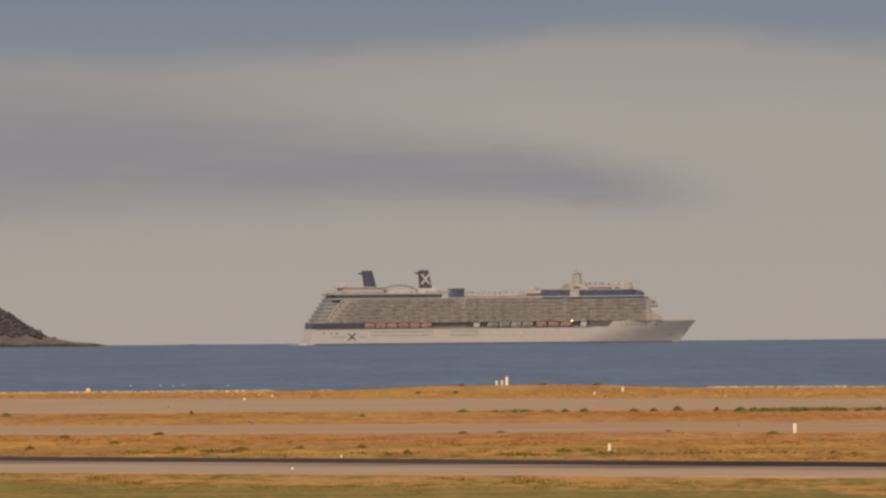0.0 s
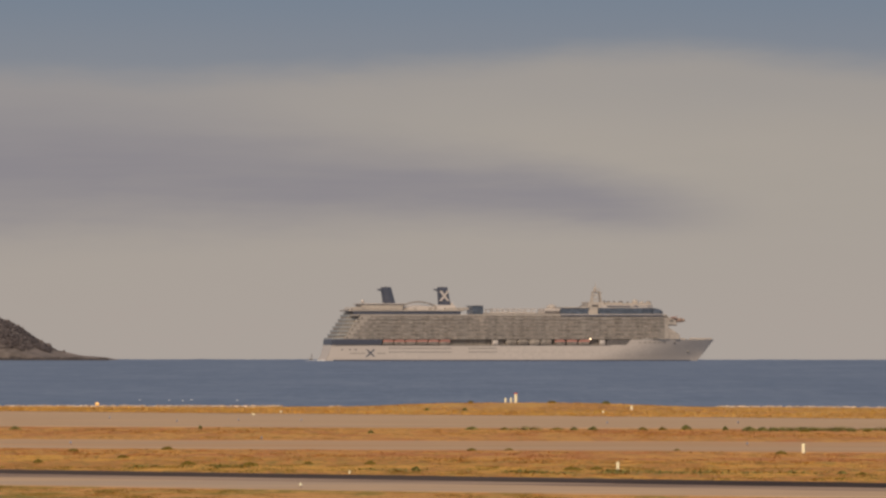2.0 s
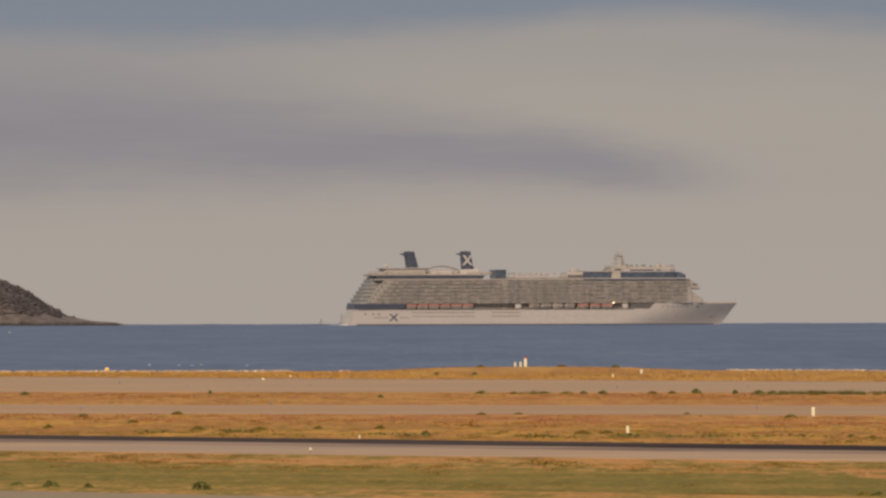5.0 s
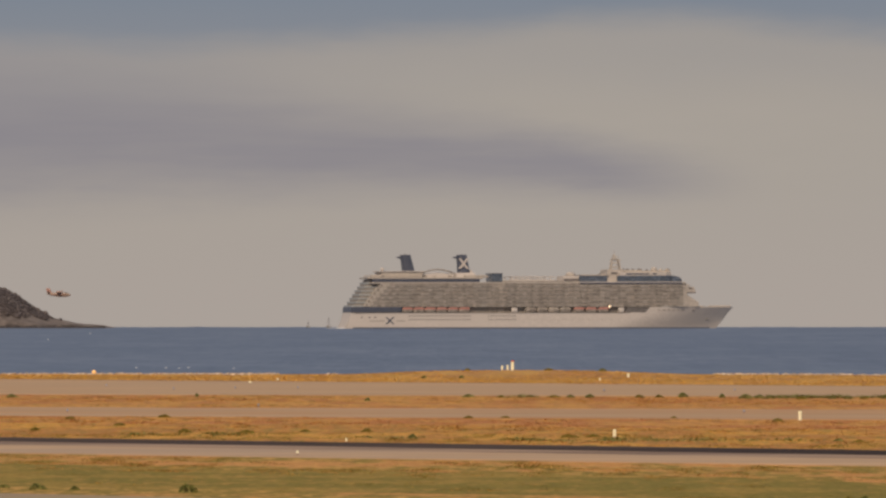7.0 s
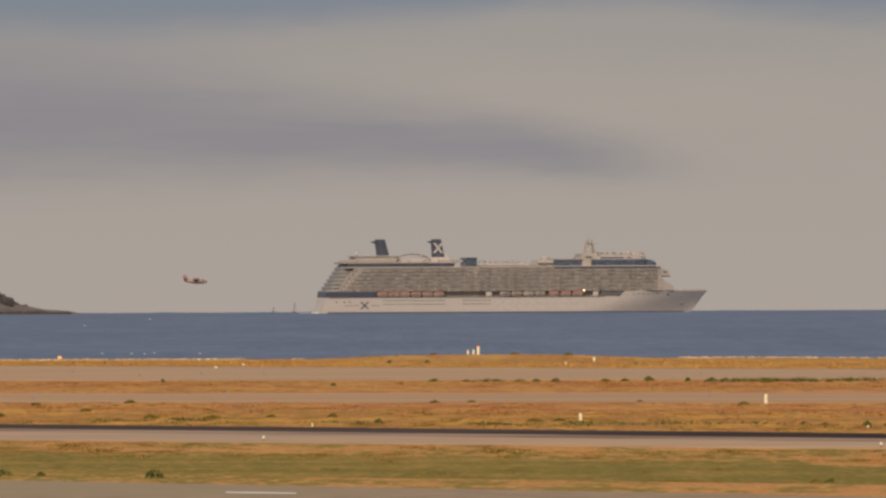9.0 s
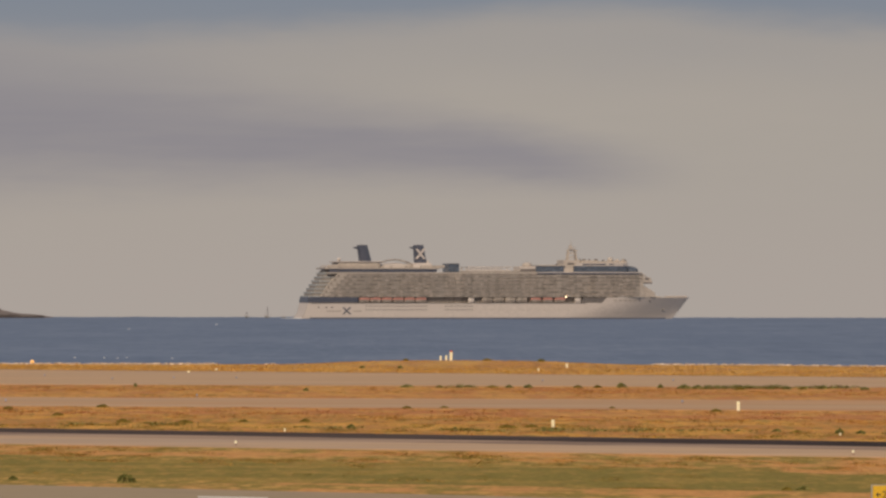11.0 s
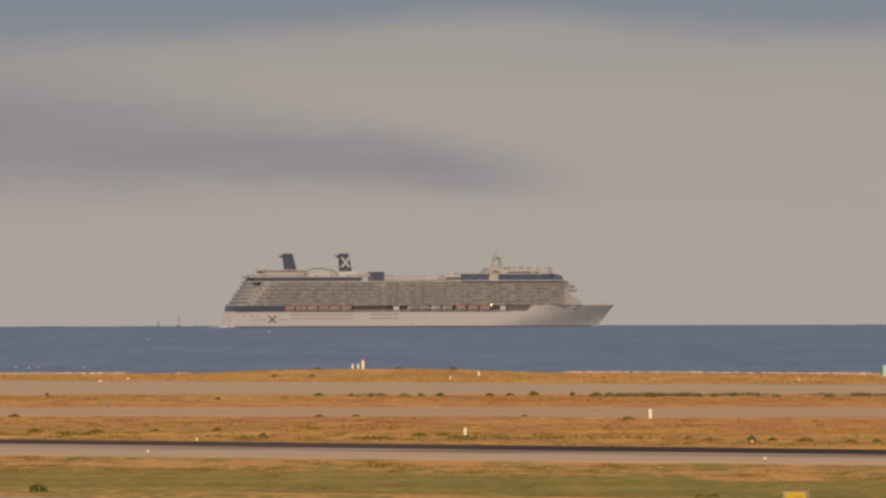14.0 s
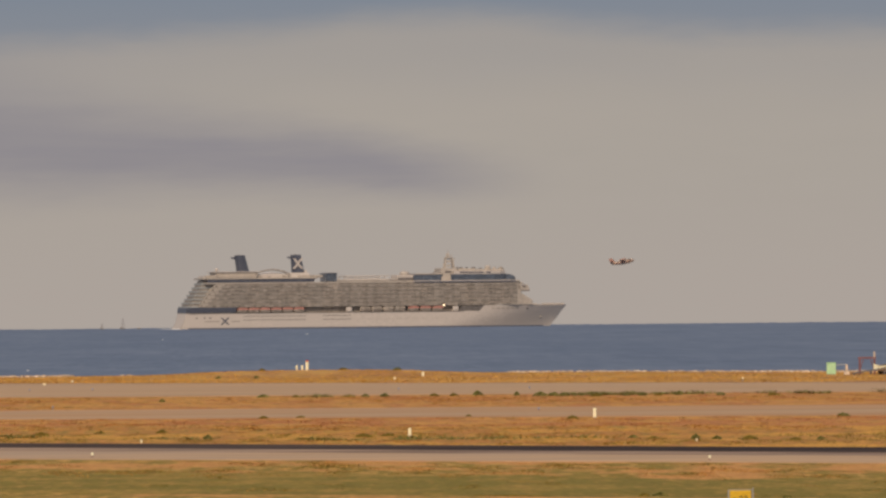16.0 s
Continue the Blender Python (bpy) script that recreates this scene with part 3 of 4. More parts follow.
        rings = [[(mid + lean * q + rx * (1 - 0.22 * q) * math.copysign(abs(math.cos(2 * math.pi * i / 20)) ** 0.6, math.cos(2 * math.pi * i / 20)), 5.5 * (1 - 0.1 * q) * math.sin(2 * math.pi * i / 20),
                   z0 + (z1 - z0) * q + (0.05 * q * math.cos(2 * math.pi * i / 20))) for i in range(20)] for q in (0, 0.3, 0.6, 0.9, 1.0)]
        body = part("funnel", Shape().loft(rings), HAZED_NAVY, ship, label, smooth=False)
        xt = mid + lean
        for y in (-1.6, 1.6):
            part("funnel_pipe", Shape().tube((xt - 0.8, y, z1 - 0.5), (xt - 1.4, y, z1 + 0.35), 0.6, 0.5, 8), SHADE, body)
        part("funnel_fin", Shape().prism([(xt - rx - 2.2, z1 - 2.2), (xt - rx + 1.5, z1 - 3.6), (xt - rx + 1.5, z1 - 1.4), (xt - rx - 2.2, z1 - 1.5)], -2.4, 2.4), HAZED_NAVY, body, "swept fin")
        return body
    funnel(54.0, 64.4, 44, 59.6, -3.0, "navy funnel leaning aft")
    second = funnel(98.4, 108.6, 44, 59.6, -1.9, "navy funnel with white crossed bars")
    white_x = Shape()
    for a in (1, -1):
        white_x.prism([(102.4 - 3.2 * a - 1.0, 48.3), (102.4 - 3.2 * a + 1.0, 48.3), (102.4 + 3.2 * a + 1.0, 56.6), (102.4 + 3.2 * a - 1.0, 56.6)], -5.85 - 0.02 * a, -4.2)
    part("funnel_emblem", white_x, WHITE, second, "white crossed bars")
    part("funnel_base", Shape().box(93, 112, -9, 9, 41, 45.0, taper=0.8), WHITE, ship, bevel=0.3)
    part("funnel_deck", Shape().box(103, 122, -13, 13, 41, 43.0), CREAM, ship, bevel=0.3)
    part("glass_lounge", Shape().box(125.2, 133.6, -12, 12, 37.5, 44.2), HAZED_GLASS, ship, "dark glass lounge box", bevel=0.4)
    part("lounge_roof", Shape().box(124.8, 134.0, -12.4, 12.4, 44.2, 44.6), HAZED_NAVY, ship)
    for y in (-17.9, 17.7):
        part("midship_rail", Shape().box(134, 190, y, y + 0.2, 36.5, 38.2), RAIL, ship)
    part("midship_wall", Shape().box(128, 200, -11, 11, 36.4, 38.8), CREAM, ship)
    for i in range(8):
        x = 141 + i * 4.4
        part("pergola_frame", Shape().box(x, x + 0.9, -14.5, -13.6, 38.0, 41.4).box(x, x + 0.9, 13.6, 14.5, 38.0, 41.4).box(x - 0.2, x + 4.4, -14.9, -13.9, 41.2, 42.1).box(x, x + 0.9, -14.5, 14.5, 41.3, 42.0).box(x + 0.9, x + 4.4, -14.6, -14.3, 38.0, 39.4), WHITE, ship, "white pool deck pergola frame")
    part("crane_post", Shape().tube((183, -8, 37), (185.5, -8, 42.6), 0.5, 0.3, 6), SHADE, ship)
    part("spa_house", Shape().box(182.5, 197, -12, 12, 37.4, 42.4), WHITE, ship, bevel=0.3)
    part("spa_window_band", Shape().box(183, 195.5, -12.3, -11.9, 38.2, 40.2), SHADE, ship, "dark band")
    part("spa_dome", Shape().ball((189.5, -4, 43.2), 4.2, 5, 2.6, 14, 7), CREAM, ship, "low white dome roof", smooth=True)
    part("forward_glass", Shape().box(195.5, 218, -14, 14, 37.4, 42.6), HAZED_GLASS, ship, "blue glass deck house", bevel=0.4)
    part("forward_glass_roof", Shape().box(197, 219, -14.3, 14.3, 42.6, 43.4), CREAM, ship)
    part("loading_boom", Shape().tube((210, -13, 43), (217, -13, 46.8), 0.35, 0.25, 6), SHADE, ship)
    part("mast_house", Shape().box(217.5, 232, -13, 13, 37.4, 47.6, taper=0.9), CREAM, ship, bevel=0.3)
    part("mast_house_window", Shape().box(221, 226, -12.9, -12.0, 44.0, 45.2), SHADE, ship)
    lattice = Shape()
    for u in (-1, 1):
        for w in (-1, 1):
            lattice.tube((225.4 + 3.7 * u, 2.6 * w, 47.2), (225.2 + 2.5 * u, 1.8 * w, 56.5), 0.7, 0.55, 6)
    for z, k in ((49.0, 3.4), (52.4, 3.1), (55.8, 2.7)):
        lattice.box(225 - k, 225 + k, -0.62 * k, 0.62 * k, z, z + 0.7)
        lattice.tube((225 - k, -0.6 * k, z), (225 + k * 0.8, -0.5 * k, z + 2.4), 0.3, 0.3, 5)
    lattice.box(223.2, 225.4, -0.9, 0.9, 56.5, 60.0, taper=0.4)
    mast = part("mast", lattice, CREAM, ship, "pale lattice radar mast")
    part("radar_arm", Shape().box(221.0, 229.8, -0.4, 0.4, 54.9, 55.6).box(222, 228.2, -0.3, 0.3, 57.9, 58.4).tube((224.4, 0, 59.8), (223.9, 0, 63.5), 0.3, 0.12, 6), CREAM, mast)
    part("funnel_lamp_house", Shape().box(107.5, 109.5, -6, -3, 44.8, 47.2, taper=0.4), WHITE, ship)
    part("bridge_glass", Shape().loft([[(x, y * w, z) for y, z in ((-1, 37.8), (1, 37.8), (1, 42.6), (-1, 42.6))] for x, w in ((226, 15.5), (258, 15.5), (266, 14.2), (270, 12), (272, 9))]), HAZED_GLASS, ship, "dark blue curved glass of the forward lounge")
    part("bridge_glass_front", Shape().prism([(270, 37.8), (278.5, 37.8), (277.8, 40.2), (275.5, 41.8), (271.5, 42.5), (270, 42.6)], -11, 11), HAZED_GLASS, ship, "curved glass front", bevel=0.3)
    part("bridge_glass_frame", Shape().loft([[(x, y * w, z) for y, z in ((-1, 42.6), (1, 42.6), (1, 45.2), (-1, 45.2))] for x, w in ((228, 14.8), (258, 14.8), (266, 13), (271, 9))]), WHITE, ship, "white roof edge")
    part("navy_line", Shape().box(196, 278, -18.6, 18.6, 35.9, 37.0), HAZED_NAVY, ship)
    part("rail_line", Shape().box(196, 278.5, -18.7, 18.7, 37.0, 37.7), WHITE, ship, "white rail line under the glass")
    part("roof_house", Shape().box(232, 246, -9, 9, 44.4, 47.2).box(246, 269, -9, 9, 44.4, 46.6), CREAM, ship, bevel=0.3)
    part("roof_window_band", Shape().box(233, 252, -15.1, -14.6, 43.6, 44.5).box(254.5, 257.9, -15.1, -14.6, 43.6, 44.5), HAZED_NAVY, ship, "dark roof house windows")
    for x, z, r, paint in ((256.5, 47.4, 2.7, CREAM), (261.8, 46.8, 1.8, CREAM), (267.2, 46.4, 2.4, CABIN)):
        part("radome", Shape().ball((x, -3, z), r, r, r * 0.9), paint, ship, "pale radome", smooth=True)
    for x, w, z in ((233.5, 2.4, 47.2), (238.5, 1.2, 47.2), (243, 3.0, 47.2), (249.5, 1.6, 46.6), (231, 1.0, 47.6)):
        part("roof_vent", Shape().box(x, x + w, -7.5, -4.5, z, z + 1.0, taper=0.15), SHADE, ship, "dark deck vent")
    for x, h in ((71, 1.3), (78, 0.9), (90, 1.6), (94.5, 2.4), (113, 1.2), (117, 0.8)):
        part("deck_locker", Shape().box(x, x + 2.2, -15.5, -13.5, 41.2, 41.3 + h, taper=0.2), CABIN, ship)
    # bridge front steps
    part("bridge_front", Shape().prism([(278, 17.2), (291.5, 17.2), (291.8, 21.0), (285.5, 25.0), (281.5, 27.6), (281.0, 36.4), (278, 36.9)], -15.6, 15.6), CREAM, ship, bevel=0.3)
    part("bridge_side", Shape().prism([(278, 17.4), (283, 17.4), (281.4, 36.4), (278, 36.9)], -17.5, 17.5), CREAM, ship, bevel=0.2)
    part("bridge_crown", Shape().prism([(277, 34.0), (285.5, 34.0), (279.5, 37.4), (277, 37.4)], -17.5, 17.5), CREAM, ship, bevel=0.3)
    part("bridge_wing", Shape().box(281.0, 289.6, -17.5, 17.5, 29.0, 33.6, lean=-2), CREAM, ship, "pale bridge wing", bevel=0.3)
    part("bridge_window", Shape().box(283.5, 286.6, -17.75, 17.75, 31.6, 33.0, lean=-0.6), SHADE, ship, "dark bridge windows")
    # shadow below the wing, built as a dark box
    part("bridge_wing_shadow", Shape().box(281.8, 289.0, -17.7, 17.7, 28.3, 29.3), SHADE, ship, "dark band for the shadow under the bridge wing")
    def nose(z0, z1, tip, half):
        return Shape().loft([[(x, -w, z0), (x, w, z0), (x - k, w, z1), (x - k, -w, z1)] for x, w, k in ((276, 16.6, 0), (284, half + 1.6, 0), (tip, half, 0.3))])
    part("forward_step", nose(17.2, 18.6, 292, 12.6), WHITE, ship)
    part("forward_step_recess", nose(18.6, 20.2, 291.4, 12.4), CABIN, ship)
    part("forward_step", nose(20.2, 21.3, 291.8, 12.5), CREAM, ship)
    part("forward_slope", Shape().prism([(276, 21.3), (291.0, 21.3), (285.0, 24.8), (276, 27.0)], -15.7, 15.7), CREAM, ship)
    part("breakwater", Shape().prism([(290, 17.0), (300, 17.1), (296, 17.9), (291, 18.6)], -8, 8), CREAM, ship)
    part("bow_rail", Shape().box(300, 318, -0.15, 0.15, 17.0, 18.4), CREAM, ship)
    part("flagstaff", Shape().tube((317, 0, 17), (318, 0, 20.5), 0.15, 0.1, 6), STEEL, ship)
    # small glowing ball as a bright warm spot on the ship's side
    part("deck_lamp", Shape().ball((219.5, -18.9, 17.6), 0.75, 0.75, 0.75, 8, 5), glowing("bright_spot_glow", (1.0, 0.72, 0.45), 2.2), ship, "bright warm glowing spot")
    part("stern_wash", Shape().ball((-1.5, -6, -0.2), 4.5, 14, 1.0, 14, 5).ball((-9, -4, -0.3), 6, 12, 0.6, 14, 5), FOAM, ship, "white wash at the stern")

    # draw the whole ship out to her true length along the heading
    sine, cosine = math.sin(radians(HEADING)), math.cos(radians(HEADING))

    def along(x):
        x = x if x < 6 else 6 + (x - 6) * 0.70 if x < 30 else x - 7.15
        return x / cosine * (1 + sine * max(0.0, x) / 4600)

    for ob in ship.children_recursive:
        inset = 18.5 + min(v.co.y for v in ob.data.vertices)
        for v in ob.data.vertices:
            depth = 18.5 - hull_half(max(v.co.x, 100.0), 10) if ob == hull_part else max(0.0, inset)
            v.co.z *= 1 + sine * max(0.0, v.co.x) / 4600
            v.co.x = along(v.co.x) + depth * sine
        ob.data.update()
    return ship


SHIP = make_ship()


# ---- sailing boats near the horizon ----
def make_sailboat(x, mast, length, label):
    boat = thing("sailing_boat", label, "boat", pose(x, 4840, 0), "distant sailing boats")
    rings = [[(u * length, w * b * length, z * length) for w, z in ((-1, 0.16), (-0.5, -0.06), (0.5, -0.06), (1, 0.16))] for u, b in ((-0.5, 0.11), (-0.2, 0.15), (0.2, 0.13), (0.5, 0.01))]
    part("hull", Shape().loft(rings), SHADE, boat)
    part("cabin", Shape().box(-0.25 * length, 0.1 * length, -0.08 * length, 0.08 * length, 0.15 * length, 0.30 * length, taper=0.02 * length), CABIN, boat)
    if mast:
        pole = part("mast", Shape().tube((0, 0, 0.1 * length), (0, 0, mast), 0.22, 0.14, 6), SHADE, boat)
        part("furled_sail", Shape().tube((0, 0, 0.36 * length), (-0.45 * length, 0, 0.33 * length), 0.35, 0.3, 6), CABIN, pole)
        part("stay", Shape().tube((0, 0, mast), (0.48 * length, 0, 0.17 * length), 0.07, 0.07, 4).tube((0, 0, mast), (-0.48 * length, 0, 0.17 * length), 0.07, 0.07, 4), SHADE, pole)


make_sailboat(-97.0, 9.0, 4.4, "small dark sailing boat with bare mast")
make_sailboat(-114.5, 5.2, 3.4, "tiny dark sailing boat far off")
make_sailboat(-83.0, 0, 3.6, "tiny dark motor boat far off")


# ---- twin-engined amphibious aircraft, nose along x ----
def make_aircraft(label):
    craft = thing("amphibious_aircraft", label, "aircraft", None, "amphibious aircraft in flight")
    def ring(x, w, low, high):
        return [(x, w * math.cos(a) if math.sin(a) > -0.2 else w * 0.75 * math.cos(a), (low + high) / 2 + (high - low) / 2 * math.sin(a)) for a in [2 * math.pi * i / 14 for i in range(14)]]
    sections = ((-9.9, 0.2, 0.3, 1.3), (-8.0, 0.55, -0.5, 1.5), (-4.5, 0.95, -1.2, 1.65), (-1.0, 1.25, -1.9, 1.75), (2.5, 1.3, -2.1, 1.8), (5.5, 1.25, -2.0, 1.9), (7.4, 1.1, -1.75, 1.5), (9.0, 0.85, -1.3, 0.8), (9.9, 0.35, -0.8, 0.1))
    body = part("fuselage", Shape().loft([ring(*s) for s in sections]), HAZED_PLANE_YELLOW, craft, "yellow boat-shaped fuselage", smooth=True)
    part("cockpit_window", Shape().box(5.6, 7.3, -1.16, 1.16, 0.75, 1.45, lean=-0.3), BLACK, body)
    part("red_stripe", Shape().box(-6.5, 6.5, -1.33, 1.33, -0.35, 0.15), HAZED_PLANE_RED, body)
    wing = Shape()
    wing.loft([[(x, y, z) for x, z in ((-1.6, 2.05), (0.6, 1.85), (1.7, 2.0), (0.7, 2.35))] for y in (-14.3, -7, 7, 14.3)])
    wing_part = part("wing", wing, HAZED_PLANE_YELLOW, craft, "long straight high wing")
    part("wing_pylon", Shape().box(-1.4, 1.4, -0.9, 0.9, 1.3, 2.1), HAZED_PLANE_YELLOW, craft)
    for y in (-2.7, 2.7):
        eng = part("engine", Shape().loft([[(x, y + r * math.cos(a), 2.45 + r * math.sin(a)) for a in [2 * math.pi * i / 10 for i in range(10)]] for x, r in ((-2.2, 0.25), (-0.8, 0.55), (1.8, 0.6), (2.9, 0.4))]), HAZED_PLANE_RED, craft, "red engine nacelle", smooth=True)
        part("propeller", Shape().box(2.95, 3.05, y - 0.06, y + 0.06, 0.55, 4.35).box(2.95, 3.05, y - 1.9, y + 1.9, 2.40, 2.50), HAZED_PLANE_RED, eng)
    for y in (-11.2, 11.2):
        part("wing_float", Shape().loft([[(x, y + w * r, z) for w, z in ((-1, 0.55), (0, 0.05), (1, 0.55), (0, 0.9))] for x, r in ((-1.4, 0.05), (-0.4, 0.35), (0.8, 0.35), (1.5, 0.08))]).box(-0.2, 0.3, y - 0.06, y + 0.06, 0.8, 2.0), HAZED_PLANE_RED, wing_part)
    part("tail_fin", Shape().prism([(-9.8, 0.8), (-5.4, 1.2), (-7.9, 5.3), (-10.8, 5.3)], -0.2, 0.2), HAZED_PLANE_RED, craft, "tall red tail fin")
    part("tailplane", Shape().box(-9.9, -8.0, -5.4, 5.4, 2.7, 2.9), HAZED_PLANE_RED, craft)
    return craft


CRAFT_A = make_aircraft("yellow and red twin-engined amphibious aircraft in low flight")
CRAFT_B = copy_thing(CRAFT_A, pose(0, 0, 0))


# ---- gulls ----
PLUMAGE = material("white_plumage", (0.80, 0.80, 0.82), 0.8, vary=0.06, grain=6.0)


def make_gull(where, flying, label, group):
    gull = thing("gull", label, "gull", where, group)
    part("body", Shape().loft([[(x, r * math.cos(a), 0.08 + r * 0.8 * math.sin(a)) for a in [2 * math.pi * i / 8 for i in range(8)]] for x, r in ((-0.26, 0.02), (-0.12, 0.08), (0.06, 0.10), (0.16, 0.06), (0.24, 0.055), (0.30, 0.01))]), PLUMAGE, gull, smooth=True)
    if flying:
        for side in (-1, 1):
            part("wing", Shape().loft([[(x + back, side * y, z), (x + 0.10 + back, side * y, z + 0.015), (x + 0.2 + back, side * y, z), (x + 0.1 + back, side * y, z - 0.012)] for x, y, z, back in ((-0.10, 0.05, 0.12, 0), (-0.08, 0.32, 0.24, 0.04), (-0.04, 0.62, 0.20, -0.06))]), PLUMAGE, gull)
    else:
        part("folded_wing", Shape().box(-0.30, 0.08, -0.11, 0.11, 0.09, 0.16, taper=0.03), PLUMAGE, gull)
    return gull


for x, y in ((-71.5, 1330), (-64.4, 1326), (-61.0, 1318), (-59.6, 1334), (-48.5, 1322)):
    make_gull(pose(x, y, 0, 0, 0, 20) @ Matrix.Scale(1.15, 4), False, "white gull floating on the sea near the shore", "floating gulls")
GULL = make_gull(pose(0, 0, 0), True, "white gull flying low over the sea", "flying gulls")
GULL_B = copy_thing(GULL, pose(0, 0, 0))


# ---- airfield furniture ----
def on_land(x, y):
    return pose(x, y, rise(x, y))


def make_post(name, x, y, high, wide, label, cap=None, lift=0.0):
    post = thing(name, label, "post", on_land(x, y) @ pose(0, 0, lift, 0, 0, -24), "airfield marker posts")
    w = wide * 0.42
    part("panel", Shape().box(-w, w, -w * 0.7, w * 0.7, 0.08, high), MARKER, post, bevel=min(0.03, w * 0.3))
    part("foot", Shape().box(-w * 1.3, w * 1.3, -w, w, -0.12, 0.1), CONCRETE, post)
    if cap:
        part("cap", Shape().box(-w * 1.05, w * 1.05, -w * 0.75, w * 0.75, high, high + 0.22), cap, post, "red top", bevel=0.02)


make_post("marker_post", 11.5, 942, 1.5, 0.52, "tall white marker post with a red top on the mound", RED)
make_post("marker_post", 10.7, 943, 0.9, 0.36, "short white marker post beside the tall one")
make_post("marker_post", 9.8, 944, 0.85, 0.34, "short white marker post beside the tall one")
make_post("marker_board", 14.3, 475, 0.76, 0.28, "upright cream-white marker board in dry grass")
make_post("marker_board", 34.4, 549, 1.0, 0.34, "upright cream-white marker board in dry grass")
make_post("edge_marker", 29.6, 910, 0.75, 0.4, "small white marker post on the seaward grass")
make_post("edge_marker", 24.0, 872, 0.45, 0.3, "small white marker at the runway edge")
make_post("edge_marker", -7.8, 460, 0.36, 0.15, "small white edge marker by the dark strip")
make_post("edge_marker", 36.0, 447, 0.3, 0.16, "small white edge marker by the dark strip")
make_post("edge_marker", -28.5, 843, 0.35, 0.5, "low white marker at the far runway edge")
make_post("edge_marker", -25.5, 880, 0.3, 0.4, "low white marker at the far runway edge")


def make_edge_light(x, y, size, label, lens=None):
    lamp = thing("edge_light", label, "runway light", on_land(x, y), "runway edge lights")
    part("base", Shape().tube((0, 0, -0.1), (0, 0, 0.14 * size), 0.16 * size, 0.13 * size, 12), STEEL, lamp)
    part("stem", Shape().tube((0, 0, 0.12 * size), (0, 0, 0.34 * size), 0.06 * size, 0.05 * size, 8), RUSTY, lamp, "orange-red stem")
    part("lens", Shape().tube((0, 0, 0.33 * size), (0, 0, 0.52 * size), 0.12 * size, 0.09 * size, 12).ball((0, 0, 0.53 * size), 0.09 * size, 0.09 * size, 0.07 * size), lens or MARKER, lamp, "blue lens" if lens else "pale lens")


make_edge_light(-10.6, 415, 0.8, "small white and orange elevated runway edge light")
make_edge_light(32.3, 390, 0.75, "small white and orange elevated runway edge light")
make_edge_light(73.0, 822, 0.9, "small pale light near the shore")


def make_beacon():
    lamp = thing("approach_light", "glowing orange lamp on a short post by the shore", "lamp", on_land(-58.6, 957))
    part("post", Shape().tube((0, 0, -0.2), (0, 0, 0.3), 0.12, 0.1, 8), STEEL, lamp)
    part("lamp_head", Shape().ball((0, 0, 0.5), 0.36, 0.36, 0.32, 12, 7), glowing("orange_lamp_glow", (1.0, 0.58, 0.20), 0.3), lamp, "glowing orange lamp head", smooth=True)


make_beacon()

BLUE = material("blue_lens", (0.26, 0.31, 0.42), 0.3, vary=0.1)
for x, y in ((-47, 796), (-36, 762), (-28.2, 774), (-19.7, 774), (21.1, 747), (38.5, 752), (31.1, 589), (-39, 592), (-20.2, 624)):
    make_edge_light(x, y, 0.8, "small elevated taxiway light with a blue lens", BLUE)


def make_sign():
    x, y = 25.85, 293.3
    sign = thing("taxiway_sign", "yellow taxiway sign with black arrow and number, beside the taxiway", "sign", on_land(x, y))
    board = part("board", Shape().box(-0.55, 0.55, -0.07, 0.07, 0.25, 1.10), YELLOW, sign, bevel=0.02)
    part("frame", Shape().box(-0.60, 0.60, -0.05, 0.09, 0.20, 0.25).box(-0.60, 0.60, -0.05, 0.09, 1.10, 1.14).box(-0.63, -0.57, -0.06, 0.09, 0.20, 1.14), STEEL, board)
    part("end_cap", Shape().box(0.60, 0.68, -0.08, 0.08, 0.20, 1.12), STEEL, sign, "grey end cap", bevel=0.02)
    for u in (-0.42, 0.42):
        part("leg", Shape().tube((u, 0, -0.15), (u, 0, 0.24), 0.04, 0.04, 8), STEEL, sign)
    part("lamp_bracket", Shape().tube((0.64, 0, 1.1), (0.68, 0, 1.24), 0.04, 0.03, 6), STEEL, sign)
    part("arrow", Shape().prism([(-0.40, 0.63), (-0.28, 0.76), (-0.28, 0.50)], -0.085, -0.066).box(-0.29, -0.15, -0.085, -0.066, 0.59, 0.67), BLACK, board, "black arrow")
    text = bpy.data.curves.new("number", "FONT")
    text.body, text.size, text.extrude, text.align_x = "22", 0.50, 0.008, "CENTER"
    holder = new("number_curve", text)
    me = bpy.data.meshes.new_from_object(holder)
    bpy.data.objects.remove(holder)
    me.materials.clear()
    me.materials.append(BLACK)
    digits = new("number", me)
    digits.parent = board
    digits.matrix_basis = pose(0.17, -0.078, 0.47, 90)
    tagged(digits, "black number 22")


make_sign()


